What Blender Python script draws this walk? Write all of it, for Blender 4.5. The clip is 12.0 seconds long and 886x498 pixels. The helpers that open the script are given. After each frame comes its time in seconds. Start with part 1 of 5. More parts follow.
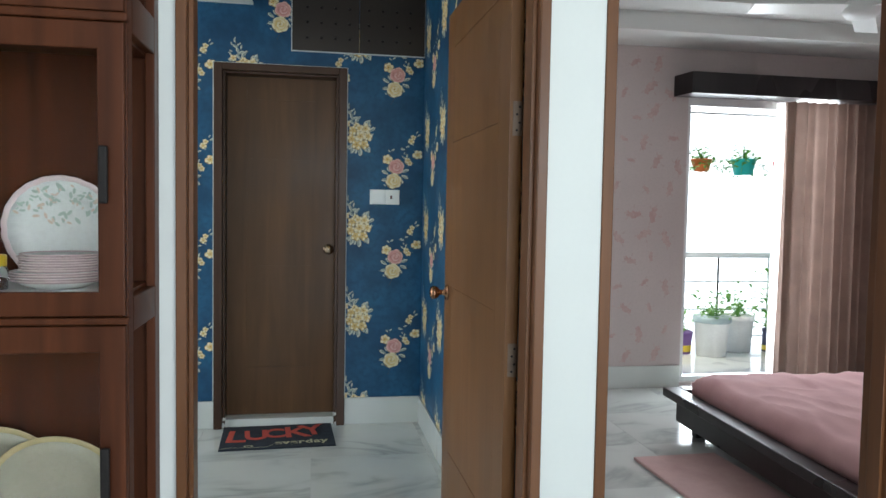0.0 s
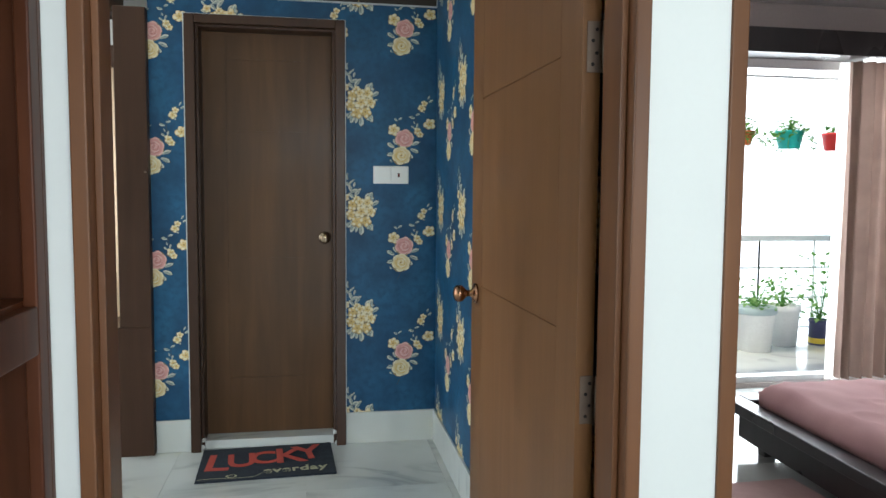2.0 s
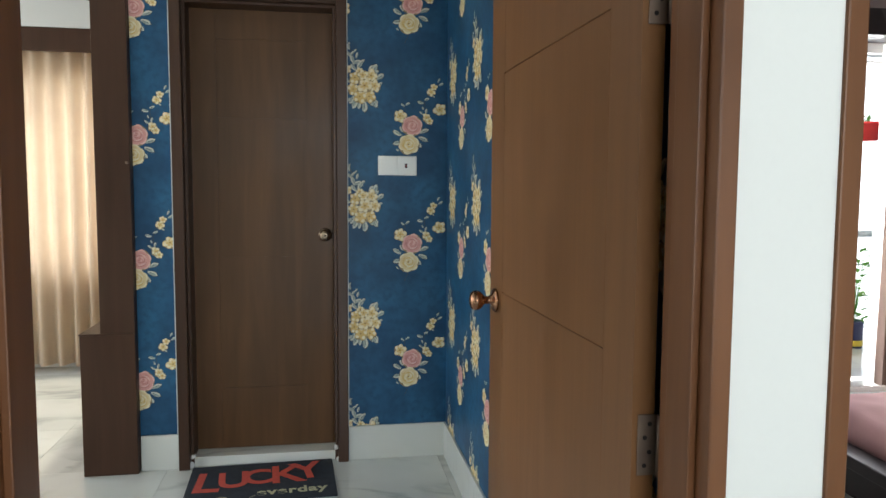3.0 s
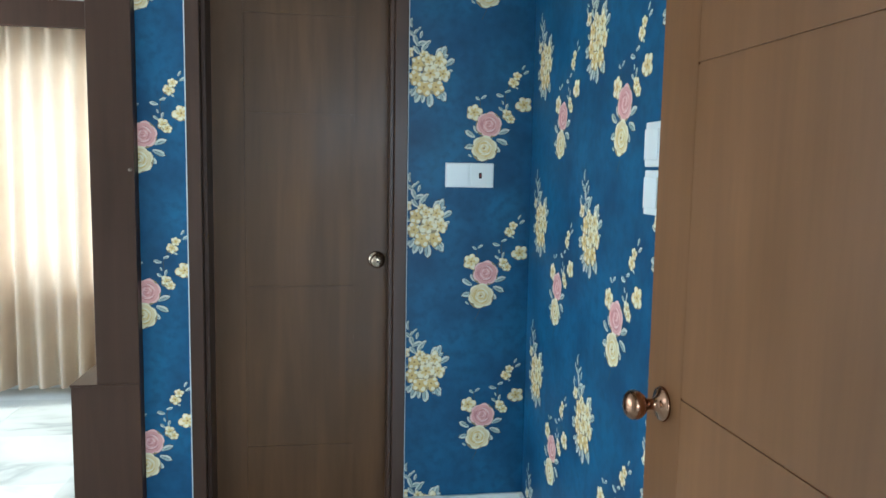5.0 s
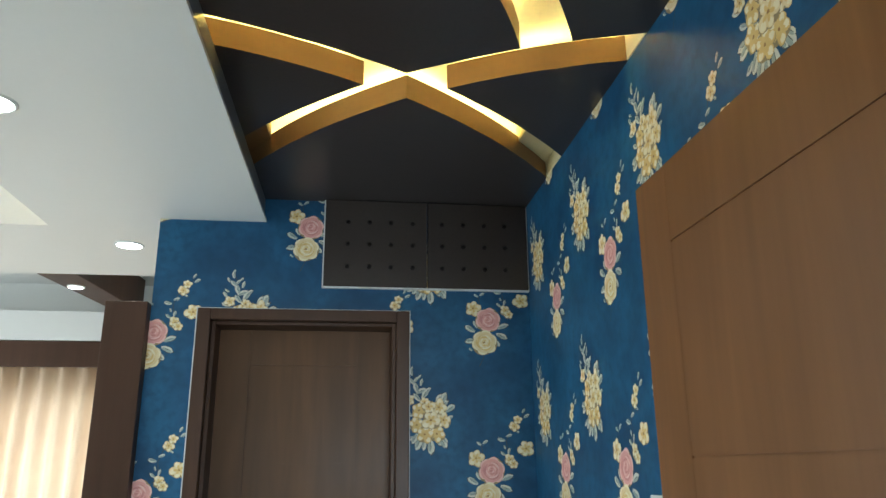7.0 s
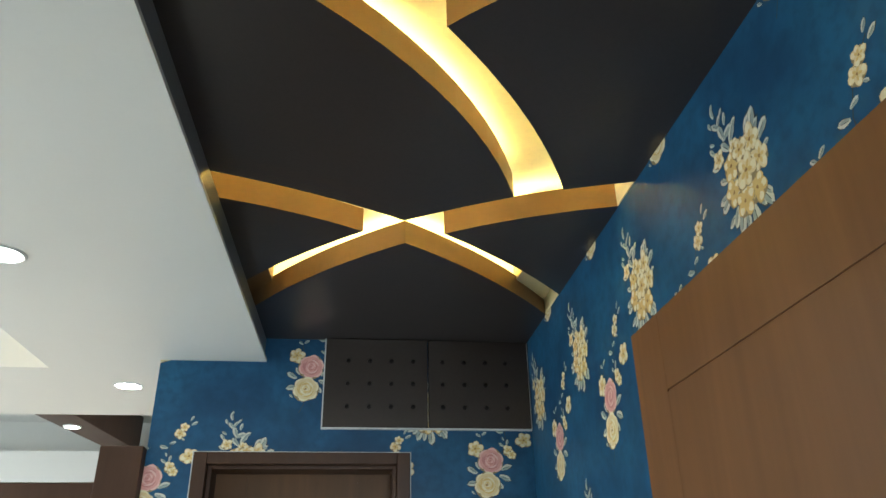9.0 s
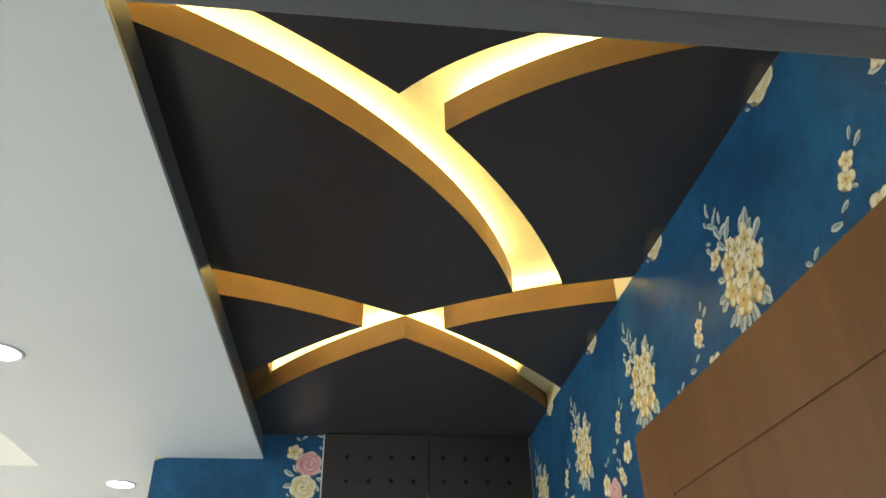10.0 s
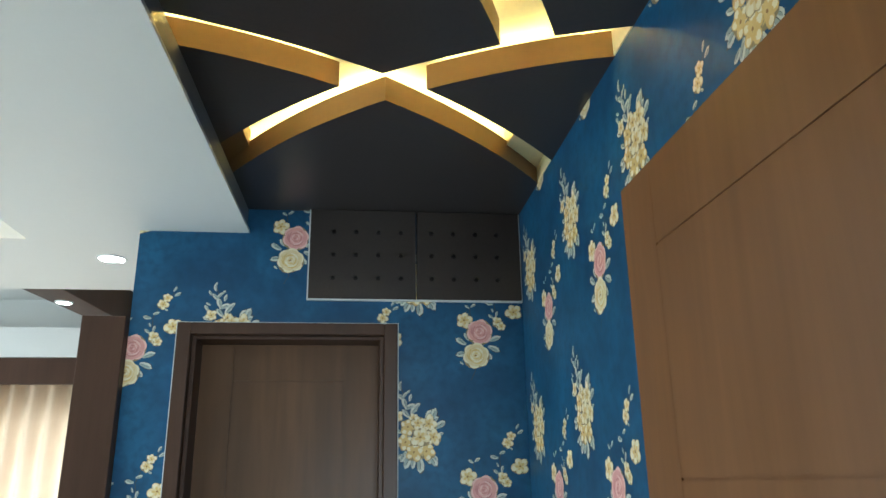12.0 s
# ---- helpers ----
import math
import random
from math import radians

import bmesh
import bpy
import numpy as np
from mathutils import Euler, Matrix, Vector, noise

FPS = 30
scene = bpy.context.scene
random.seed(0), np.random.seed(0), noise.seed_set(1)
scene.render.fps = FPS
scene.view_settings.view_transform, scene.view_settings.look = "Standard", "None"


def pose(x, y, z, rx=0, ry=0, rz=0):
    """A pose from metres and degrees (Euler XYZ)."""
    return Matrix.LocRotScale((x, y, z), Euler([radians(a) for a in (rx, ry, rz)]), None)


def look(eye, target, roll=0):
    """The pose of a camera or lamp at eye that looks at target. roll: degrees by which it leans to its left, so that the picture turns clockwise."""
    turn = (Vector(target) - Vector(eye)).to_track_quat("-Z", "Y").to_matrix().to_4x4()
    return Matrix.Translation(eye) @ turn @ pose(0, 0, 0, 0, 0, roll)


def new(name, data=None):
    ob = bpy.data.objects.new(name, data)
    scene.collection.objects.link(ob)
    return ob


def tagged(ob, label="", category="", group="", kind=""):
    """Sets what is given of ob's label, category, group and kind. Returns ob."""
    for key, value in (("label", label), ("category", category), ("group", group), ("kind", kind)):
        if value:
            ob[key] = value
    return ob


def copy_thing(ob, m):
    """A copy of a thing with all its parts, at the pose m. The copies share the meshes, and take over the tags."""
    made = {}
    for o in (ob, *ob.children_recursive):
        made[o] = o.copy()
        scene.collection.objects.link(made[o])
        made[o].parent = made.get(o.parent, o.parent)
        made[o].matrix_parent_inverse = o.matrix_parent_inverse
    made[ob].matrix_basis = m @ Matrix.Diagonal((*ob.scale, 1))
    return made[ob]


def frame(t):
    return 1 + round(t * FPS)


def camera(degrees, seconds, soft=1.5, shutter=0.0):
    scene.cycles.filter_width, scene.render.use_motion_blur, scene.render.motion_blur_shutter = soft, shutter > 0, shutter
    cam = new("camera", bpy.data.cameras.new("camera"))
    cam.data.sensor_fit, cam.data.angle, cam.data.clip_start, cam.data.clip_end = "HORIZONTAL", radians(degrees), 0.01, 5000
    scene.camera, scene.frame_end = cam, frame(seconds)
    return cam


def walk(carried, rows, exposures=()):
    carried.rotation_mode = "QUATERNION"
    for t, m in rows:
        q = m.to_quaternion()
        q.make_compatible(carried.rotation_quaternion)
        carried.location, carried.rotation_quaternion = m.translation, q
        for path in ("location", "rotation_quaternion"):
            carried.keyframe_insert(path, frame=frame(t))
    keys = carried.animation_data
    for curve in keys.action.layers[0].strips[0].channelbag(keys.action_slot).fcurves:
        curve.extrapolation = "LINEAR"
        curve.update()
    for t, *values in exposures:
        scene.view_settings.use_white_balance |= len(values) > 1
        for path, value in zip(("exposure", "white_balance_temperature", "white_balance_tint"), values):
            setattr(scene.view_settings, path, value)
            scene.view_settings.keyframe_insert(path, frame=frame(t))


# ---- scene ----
cam = camera(61.9, 12.0)
PATH = [
    (0, (0.388, 0.198, 1.304), (0.737, 2.164, 1.197), 1.0),
    (0.5, (0.38, 0.335, 1.289), (0.717, 2.303, 1.176), 1.1),
    (1, (0.35, 0.523, 1.288), (0.692, 2.49, 1.165), 1.0),
    (1.5, (0.364, 0.712, 1.271), (0.711, 2.677, 1.123), 0.7),
    (2, (0.425, 0.883, 1.281), (0.771, 2.847, 1.131), 0.4),
    (2.5, (0.454, 1.031, 1.27), (0.794, 2.996, 1.116), 0.3),
    (3, (0.463, 1.209, 1.269), (0.789, 3.175, 1.106), 0.3),
    (3.2, (0.471, 1.284, 1.263), (0.791, 3.251, 1.096), 0.3),
    (4.8, (0.351, 1.868, 1.355), (0.638, 3.836, 1.145), 1.0),
    (5, (0.344, 1.927, 1.386), (0.624, 3.896, 1.174), 1.0),
    (5.5, (0.349, 1.982, 1.478), (0.629, 3.961, 1.418), 0.8),
    (6, (0.352, 1.959, 1.512), (0.63, 3.927, 1.738), 0.4),
    (6.5, (0.354, 1.92, 1.536), (0.617, 3.858, 1.954), -0.1),
    (7, (0.362, 1.897, 1.557), (0.611, 3.798, 2.127), -0.5),
    (9, (0.375, 1.86, 1.599), (0.601, 3.642, 2.479), -1.1),
    (9.5, (0.377, 1.854, 1.61), (0.594, 3.588, 2.581), -1.0),
    (10, (0.377, 1.844, 1.62), (0.591, 3.514, 2.701), -1.4),
    (10.5, (0.379, 1.836, 1.623), (0.589, 3.453, 2.781), -1.7),
    (11, (0.383, 1.854, 1.616), (0.588, 3.472, 2.773), -2.0),
    (11.5, (0.41, 1.91, 1.594), (0.616, 3.691, 2.48), -1.5),
    (12, (0.444, 1.983, 1.572), (0.668, 3.876, 2.176), -0.9),
]
EXPOSURES = [(0.0, -0.2, 6100, 7), (1.5, -0.06, 6150, 7), (2.5, -0.10, 6200, 8), (3.0, -0.14, 6450, 10), (4.8, 0.40, 5250, 2), (5.5, 0.24, 5350, 2), (6.5, 0.08, 5850, 4), (9.5, 0.18, 6150, 6), (10.5, 0.33, 6100, 7), (11.5, 0.2, 6000, 5), (12.0, 0.20, 5700, 2)]
walk(cam, [(t, look(eye, target, roll)) for t, eye, target, roll in PATH], EXPOSURES)

# ---- light ----
world = bpy.data.worlds.new("sky")
scene.world = world
world.use_nodes = True
wn = world.node_tree
sky = wn.nodes.new("ShaderNodeTexSky")
sky.sky_type = "NISHITA"
sky.sun_disc = False
sky.sun_elevation, sky.sun_rotation = radians(42), radians(260)
wn.nodes["Background"].inputs["Strength"].default_value = 0.15
wn.links.new(sky.outputs["Color"], wn.nodes["Background"].inputs["Color"])


def area_lamp(name, eye, target, w, h, power, colour):
    lamp = bpy.data.lights.new(name, "AREA")
    lamp.shape, lamp.size, lamp.size_y, lamp.energy, lamp.color = "RECTANGLE", w, h, power, colour
    ob = new(name, lamp)
    ob.matrix_world = look(eye, target)
    return ob


sun = bpy.data.lights.new("sun", "SUN")
sun.energy, sun.angle, sun.color = 3.6, radians(1.5), (1.0, 0.90, 0.72)
new("sun", sun).matrix_world = look((-21.1, 3.2, 18.0), (-1.1, 5.7, 0))
area_lamp("living_window_light", (1.5, -3.22, 1.5), (1.5, 0, 1.4), 3.2, 1.9, 215, (0.93, 0.98, 1.0))
area_lamp("dining_window_light", (-1.5, 6.72, 1.335), (-1.5, 0, 1.335), 1.9, 1.2, 16, (1.0, 0.95, 0.87))
area_lamp("side_window_light", (-3.22, 4.35, 1.35), (0, 4.35, 1.2), 3.2, 1.9, 66, (0.95, 0.98, 0.99))
area_lamp("balcony_light", (3.7, 5.34, 1.15), (3.5, 0, 0.6), 1.2, 2.0, 72, (0.95, 0.98, 1.0))


# ---- materials ----
def material(name, rough=0.5, metal=0.0, spec=0.5):
    m = bpy.data.materials.new(name)
    m.use_nodes = True
    b = m.node_tree.nodes["Principled BSDF"]
    b.inputs["Roughness"].default_value = rough
    b.inputs["Metallic"].default_value = metal
    b.inputs["Specular IOR Level"].default_value = spec
    return m, m.node_tree, b


def noise_node(nt, scale, detail=4.0, stretch=(1, 1, 1), coords="Object", distort=0.0):
    tc = nt.nodes.new("ShaderNodeTexCoord")
    mp = nt.nodes.new("ShaderNodeMapping")
    mp.inputs["Scale"].default_value = stretch
    nz = nt.nodes.new("ShaderNodeTexNoise")
    nz.inputs["Scale"].default_value = scale
    nz.inputs["Detail"].default_value = detail
    nz.inputs["Distortion"].default_value = distort
    nt.links.new(tc.outputs[coords], mp.inputs["Vector"])
    nt.links.new(mp.outputs["Vector"], nz.inputs["Vector"])
    return nz, mp


def ramp(nt, src, stops):
    r = nt.nodes.new("ShaderNodeValToRGB")
    el = r.color_ramp.elements
    while len(el) < len(stops):
        el.new(0.5)
    for e, (p, c) in zip(el, stops):
        e.position, e.color = p, (*c, 1)
    nt.links.new(src, r.inputs["Fac"])
    return r


def mix(nt, fac, a, b, mode="MIX"):
    n = nt.nodes.new("ShaderNodeMix")
    n.data_type, n.blend_type = "RGBA", mode
    for sock, v in ((n.inputs["Factor"], fac), (n.inputs["A"], a), (n.inputs["B"], b)):
        if isinstance(v, (int, float)):
            sock.default_value = v
        elif isinstance(v, tuple):
            sock.default_value = (*v, 1)
        else:
            nt.links.new(v, sock)
    return n.outputs["Result"]


def bump(nt, bsdf, height, strength, dist=0.002):
    b = nt.nodes.new("ShaderNodeBump")
    b.inputs["Strength"].default_value, b.inputs["Distance"].default_value = strength, dist
    nt.links.new(height, b.inputs["Height"])
    nt.links.new(b.outputs["Normal"], bsdf.inputs["Normal"])


def mottled(name, c1, c2, scale=6, rough=0.5, fine=60, bumpy=0.15, metal=0.0, stretch=(1, 1, 1), spec=0.5, speck=0.6):
    """Two tones blended by a broad noise, with a finer one on top and a slight relief."""
    m, nt, b = material(name, rough, metal, spec)
    big, _ = noise_node(nt, scale, 4, stretch)
    small, _ = noise_node(nt, fine, 3, stretch)
    col = ramp(nt, big.outputs["Fac"], [(0.3, c1), (0.7, c2)])
    dark = tuple(v * 0.86 for v in c1)
    f = ramp(nt, small.outputs["Fac"], [(0.45, (0, 0, 0)), (0.75, (speck, speck, speck))])
    nt.links.new(mix(nt, f.outputs["Color"], col.outputs["Color"], dark), b.inputs["Base Color"])
    bump(nt, b, small.outputs["Fac"], bumpy)
    return m


def wood(name, c_dark, c_light, rough=0.42, grain=(3.2, 3.2, 0.25), strength=0.08, spec=0.32):
    """Stained veneer with the grain along z."""
    m, nt, b = material(name, rough, spec=spec)
    g, _ = noise_node(nt, 4.5, 3, grain, distort=0.8)
    fine, _ = noise_node(nt, 40, 3, (grain[0] * 0.6, grain[1] * 0.6, grain[2] * 0.5))
    broad, _ = noise_node(nt, 2.2, 2, (1, 1, 0.5))
    col = ramp(nt, g.outputs["Fac"], [(0.2, c_dark), (0.8, c_light)])
    f = ramp(nt, fine.outputs["Fac"], [(0.4, (0, 0, 0)), (0.72, (0.16, 0.16, 0.16))])
    c2 = mix(nt, f.outputs["Color"], col.outputs["Color"], tuple(v * 0.7 for v in c_dark))
    w = ramp(nt, broad.outputs["Fac"], [(0.3, (0.82, 0.82, 0.82)), (0.7, (1.14, 1.14, 1.14))])
    nt.links.new(mix(nt, 1.0, c2, w.outputs["Color"], "MULTIPLY"), b.inputs["Base Color"])
    rr = ramp(nt, broad.outputs["Fac"], [(0.3, (rough - 0.07,) * 3), (0.7, (rough + 0.1,) * 3)])
    nt.links.new(rr.outputs["Color"], b.inputs["Roughness"])
    bump(nt, b, fine.outputs["Fac"], strength, 0.001)
    return m


def marble(name, base, vein, rough=0.12, per_piece=True):
    m, nt, b = material(name, rough)
    nz, mp = noise_node(nt, 1.1, 5, (1, 1.7, 1), distort=1.4)
    if per_piece:
        oi = nt.nodes.new("ShaderNodeObjectInfo")
        sc = nt.nodes.new("ShaderNodeMath")
        sc.operation = "MULTIPLY"
        sc.inputs[1].default_value = 37.0
        nt.links.new(oi.outputs["Random"], sc.inputs[0])
        nt.links.new(sc.outputs[0], mp.inputs["Location"])
    veins = ramp(nt, nz.outputs["Fac"], [(0.44, (0, 0, 0)), (0.492, (0.75, 0.75, 0.75)), (0.508, (0.6, 0.6, 0.6)), (0.57, (0, 0, 0))])
    soft, mp2 = noise_node(nt, 1.6, 3)
    cloud = ramp(nt, soft.outputs["Fac"], [(0.35, base), (0.7, tuple(v * 0.84 for v in base))])
    mask, _ = noise_node(nt, 2.3, 2)
    mk = ramp(nt, mask.outputs["Fac"], [(0.45, (0, 0, 0)), (0.62, (1, 1, 1))])
    fac = mix(nt, 1.0, veins.outputs["Color"], mk.outputs["Color"], "MULTIPLY")
    nt.links.new(mix(nt, fac, cloud.outputs["Color"], vein), b.inputs["Base Color"])
    bump(nt, b, soft.outputs["Fac"], 0.02)
    return m


def emitter(name, colour, strength):
    m, nt, b = material(name)
    b.inputs["Base Color"].default_value = (*colour, 1)
    b.inputs["Emission Color"].default_value = (*colour, 1)
    b.inputs["Emission Strength"].default_value = strength
    return m


def glass(name, tint=(1, 1, 1), rough=0.0, ior=1.45):
    m, nt, b = material(name, rough)
    b.inputs["Base Color"].default_value = (*tint, 1)
    b.inputs["Transmission Weight"].default_value = 1.0
    b.inputs["IOR"].default_value = ior
    return m


def cloth(name, c1, c2, translucent=0.0, fine=300):
    m, nt, b = material(name, 0.9, spec=0.2)
    big, _ = noise_node(nt, 5, 3)
    col = ramp(nt, big.outputs["Fac"], [(0.3, c1), (0.7, c2)])
    nt.links.new(col.outputs["Color"], b.inputs["Base Color"])
    weave, _ = noise_node(nt, fine, 2)
    bump(nt, b, weave.outputs["Fac"], 0.25, 0.001)
    if translucent:
        tr = nt.nodes.new("ShaderNodeBsdfTranslucent")
        nt.links.new(col.outputs["Color"], tr.inputs["Color"])
        ms = nt.nodes.new("ShaderNodeMixShader")
        ms.inputs[0].default_value = translucent
        nt.links.new(b.outputs[0], ms.inputs[1])
        nt.links.new(tr.outputs[0], ms.inputs[2])
        nt.links.new(ms.outputs[0], nt.nodes["Material Output"].inputs["Surface"])
    return m


WHITE = mottled("white_wall_paint", (0.75, 0.765, 0.74), (0.70, 0.72, 0.70), 0.9, 0.5, 70, 0.03, speck=0.08)
CEIL = mottled("white_ceiling_paint", (0.74, 0.75, 0.73), (0.70, 0.71, 0.69), 0.9, 0.45, 80, 0.02, speck=0.08)
# assumed tone for unseen walls, dark to limit bounce and glass reflections
BEIGE = mottled("dim_beige_unseen_wall", (0.34, 0.27, 0.22), (0.30, 0.24, 0.19), 2, 0.6, 80, 0.06)
BLUE = mottled("blue_wallpaper", (0.010, 0.058, 0.134), (0.020, 0.116, 0.236), 6.5, 0.48, 34, 0.2, spec=0.28)
PINKWALL = mottled("pink_wallpaper", (0.58, 0.495, 0.475), (0.52, 0.445, 0.43), 2, 0.6, 60, 0.1)
BLACK = mottled("black_ceiling_board", (0.039, 0.033, 0.032), (0.046, 0.038, 0.037), 1.4, 0.33, 120, 0.05)
GOLD = mottled("gold_painted_edge", (0.245, 0.135, 0.050), (0.20, 0.110, 0.041), 5, 0.5, 70, 0.08)
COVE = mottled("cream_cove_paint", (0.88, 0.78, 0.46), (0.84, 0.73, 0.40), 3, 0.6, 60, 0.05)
VENT = mottled("dark_brown_board", (0.025, 0.017, 0.013), (0.033, 0.023, 0.017), 4, 0.4, 90, 0.06)
DOOR = wood("dark_door_veneer", (0.066, 0.032, 0.012), (0.112, 0.0545, 0.022), spec=0.22)
LEAF = wood("brown_door_veneer", (0.160, 0.069, 0.022), (0.212, 0.094, 0.032), 0.40, spec=0.42)
FRAME = wood("brown_frame_wood", (0.115, 0.045, 0.017), (0.190, 0.078, 0.030), 0.36)
FRAMEDARK = wood("dark_frame_wood", (0.040, 0.020, 0.012), (0.066, 0.033, 0.019), 0.38, spec=0.25)
CAB = wood("red_brown_cabinet_wood", (0.042, 0.012, 0.005), (0.125, 0.038, 0.014), 0.42, spec=0.16)
POST = wood("dark_panel_wood", (0.050, 0.025, 0.015), (0.076, 0.037, 0.022), 0.4, spec=0.22)
BED = wood("black_brown_bed_wood", (0.017, 0.014, 0.015), (0.030, 0.025, 0.026), 0.27)
TILE = marble("white_marble_tile", (0.66, 0.69, 0.66), (0.36, 0.38, 0.37))
SKIRT = marble("marble_skirting", (0.66, 0.69, 0.66), (0.36, 0.38, 0.37), 0.2, False)
GROUT = mottled("grey_grout", (0.56, 0.58, 0.56), (0.50, 0.52, 0.50), 8, 0.8)
SEAL = mottled("white_sealant", (0.72, 0.73, 0.72), (0.55, 0.57, 0.57), 12, 0.6)
PLASTIC = mottled("white_plastic", (0.80, 0.82, 0.80), (0.76, 0.78, 0.77), 4, 0.3, 200, 0.01, speck=0.1)
DARK = mottled("dark_plastic", (0.010, 0.008, 0.008), (0.016, 0.013, 0.012), 9, 0.62, spec=0.25)
BRASS = mottled("antique_copper", (0.40, 0.22, 0.13), (0.33, 0.18, 0.11), 14, 0.22, 120, 0.03, 1.0)
NICKEL = mottled("brushed_bronze", (0.42, 0.33, 0.24), (0.36, 0.28, 0.20), 14, 0.25, 120, 0.03, 1.0)
STEEL = mottled("tarnished_steel", (0.24, 0.185, 0.145), (0.18, 0.135, 0.11), 20, 0.5, 120, 0.1, 1.0)
CLEAR = glass("clear_glass")
PANE = glass("thin_pane_glass", ior=1.16)
LED = emitter("warm_led", (1.0, 0.77, 0.31), 48.0)
SPOT = emitter("cool_downlight", (1.0, 0.97, 0.9), 45.0)
COVELED = emitter("cove_led", (1.0, 0.72, 0.36), 12.0)


# ---- builders ----
def box(bm, x0, x1, y0, y1, z0, z1):
    m = Matrix.LocRotScale(((x0 + x1) / 2, (y0 + y1) / 2, (z0 + z1) / 2), None, (x1 - x0, y1 - y0, z1 - z0))
    return bmesh.ops.create_cube(bm, size=1, matrix=m)["verts"]


def boxes(*items, bevel=0.0, seg=2):
    bm = bmesh.new()
    for it in items:
        box(bm, *it)
    if bevel:
        bmesh.ops.bevel(bm, geom=bm.edges[:], offset=bevel, segments=seg, affect="EDGES", profile=0.5)
    return bm


def prism(points, z0, z1, side_mat=0, cap_mat=0):
    """An upright prism over a plan outline."""
    bm = bmesh.new()
    lo = [bm.verts.new((x, y, z0)) for x, y in points]
    hi = [bm.verts.new((x, y, z1)) for x, y in points]
    bm.faces.new(lo[::-1]).material_index = cap_mat
    bm.faces.new(hi).material_index = cap_mat
    n = len(points)
    for i in range(n):
        bm.faces.new((lo[i], lo[(i + 1) % n], hi[(i + 1) % n], hi[i])).material_index = side_mat
    bmesh.ops.recalc_face_normals(bm, faces=bm.faces[:])
    return bm


def lathe(profile, segments=28, axis="Z", at=(0, 0, 0)):
    """A turned shape from (radius, height) pairs, about an axis through a point."""
    bm = bmesh.new()
    rings = []
    for r, h in profile:
        ring = []
        for i in range(segments):
            a = 2 * math.pi * i / segments
            ring.append(bm.verts.new((max(r, 1e-4) * math.cos(a), max(r, 1e-4) * math.sin(a), h)))
        rings.append(ring)
    for a, b in zip(rings, rings[1:]):
        for i in range(segments):
            bm.faces.new((a[i], a[(i + 1) % segments], b[(i + 1) % segments], b[i]))
    bm.faces.new(rings[0][::-1])
    bm.faces.new(rings[-1])
    turn = {"Z": Matrix(), "-X": Matrix.Rotation(radians(-90), 4, "Y"), "-Y": Matrix.Rotation(radians(90), 4, "X"), "-Z": Matrix.Rotation(radians(180), 4, "X")}[axis]
    bmesh.ops.transform(bm, matrix=Matrix.Translation(at) @ turn, verts=bm.verts[:])
    bmesh.ops.recalc_face_normals(bm, faces=bm.faces[:])
    return bm


def mesh_of(name, bm, materials, smooth=False):
    me = bpy.data.meshes.new(name)
    bm.to_mesh(me)
    bm.free()
    for m in materials if isinstance(materials, (list, tuple)) else [materials]:
        me.materials.append(m)
    if smooth:
        for p in me.polygons:
            p.use_smooth = True
    return me


def part(name, bm, mat, parent=None, label="", smooth=False):
    ob = new(name, mesh_of(name, bm, mat, smooth))
    if parent is not None:
        ob.parent = parent
    return tagged(ob, label)


def structure(name, bm, mat, label, category="wall"):
    return tagged(part(name, bm, mat), label, category, kind="structure")


def thing(name, label, category, at=(0, 0, 0), group=""):
    ob = new(name)
    ob.location = at
    ob.empty_display_size = 0.1
    return tagged(ob, label, category, group)


def arc(a, m, b, n=14):
    """Points from a to b on the circle through m."""
    (ax, ay), (mx, my), (bx, by) = a, m, b
    d = 2 * (ax * (my - by) + mx * (by - ay) + bx * (ay - my))
    if abs(d) < 1e-6:
        return [(ax + (bx - ax) * i / n, ay + (by - ay) * i / n) for i in range(n + 1)]
    ux = ((ax**2 + ay**2) * (my - by) + (mx**2 + my**2) * (by - ay) + (bx**2 + by**2) * (ay - my)) / d
    uy = ((ax**2 + ay**2) * (bx - mx) + (mx**2 + my**2) * (ax - bx) + (bx**2 + by**2) * (mx - ax)) / d
    r = math.hypot(ax - ux, ay - uy)
    t0, t1, tm = (math.atan2(p[1] - uy, p[0] - ux) for p in (a, b, m))
    sweep = (t1 - t0) % (2 * math.pi)
    if (tm - t0) % (2 * math.pi) > sweep:
        sweep -= 2 * math.pi
    return [(ux + r * math.cos(t0 + sweep * i / n), uy + r * math.sin(t0 + sweep * i / n)) for i in range(n + 1)]


# ---- the shell ----
FLOOR = 0.03                     # top of the tiles
FRONT0, FRONT1 = 2.145, 2.27      # wall with the two doorways
RIGHT, ENDW = 1.03, 4.53          # papered walls of the passage
WHITE_Z, BLACK_Z, COVE_Z = 2.43, 2.52, 2.632

structure("wall_front", boxes(
    (-3.2, 0.053, FRONT0, FRONT1, 0, 2.8), (1.014, 1.178, FRONT0, FRONT1, 0, 2.8), (2.168, 4.8, FRONT0, FRONT1, 0, 2.8),
    (0.053, 1.014, FRONT0, FRONT1, 2.162, 2.8), (1.178, 2.168, FRONT0, FRONT1, 2.15, 2.8)), WHITE,
    "white painted wall with two brown-framed doorways")
wall_end = structure("wall_end", boxes(
    (-0.32, -0.135, ENDW, 4.69, 0, 2.8), (0.56, 1.03, ENDW, 4.69, 0, 2.8), (-0.135, 0.56, ENDW, 4.69, 2.08, 2.8)), BLUE,
    "wall papered in blue with cream and pink flowers")
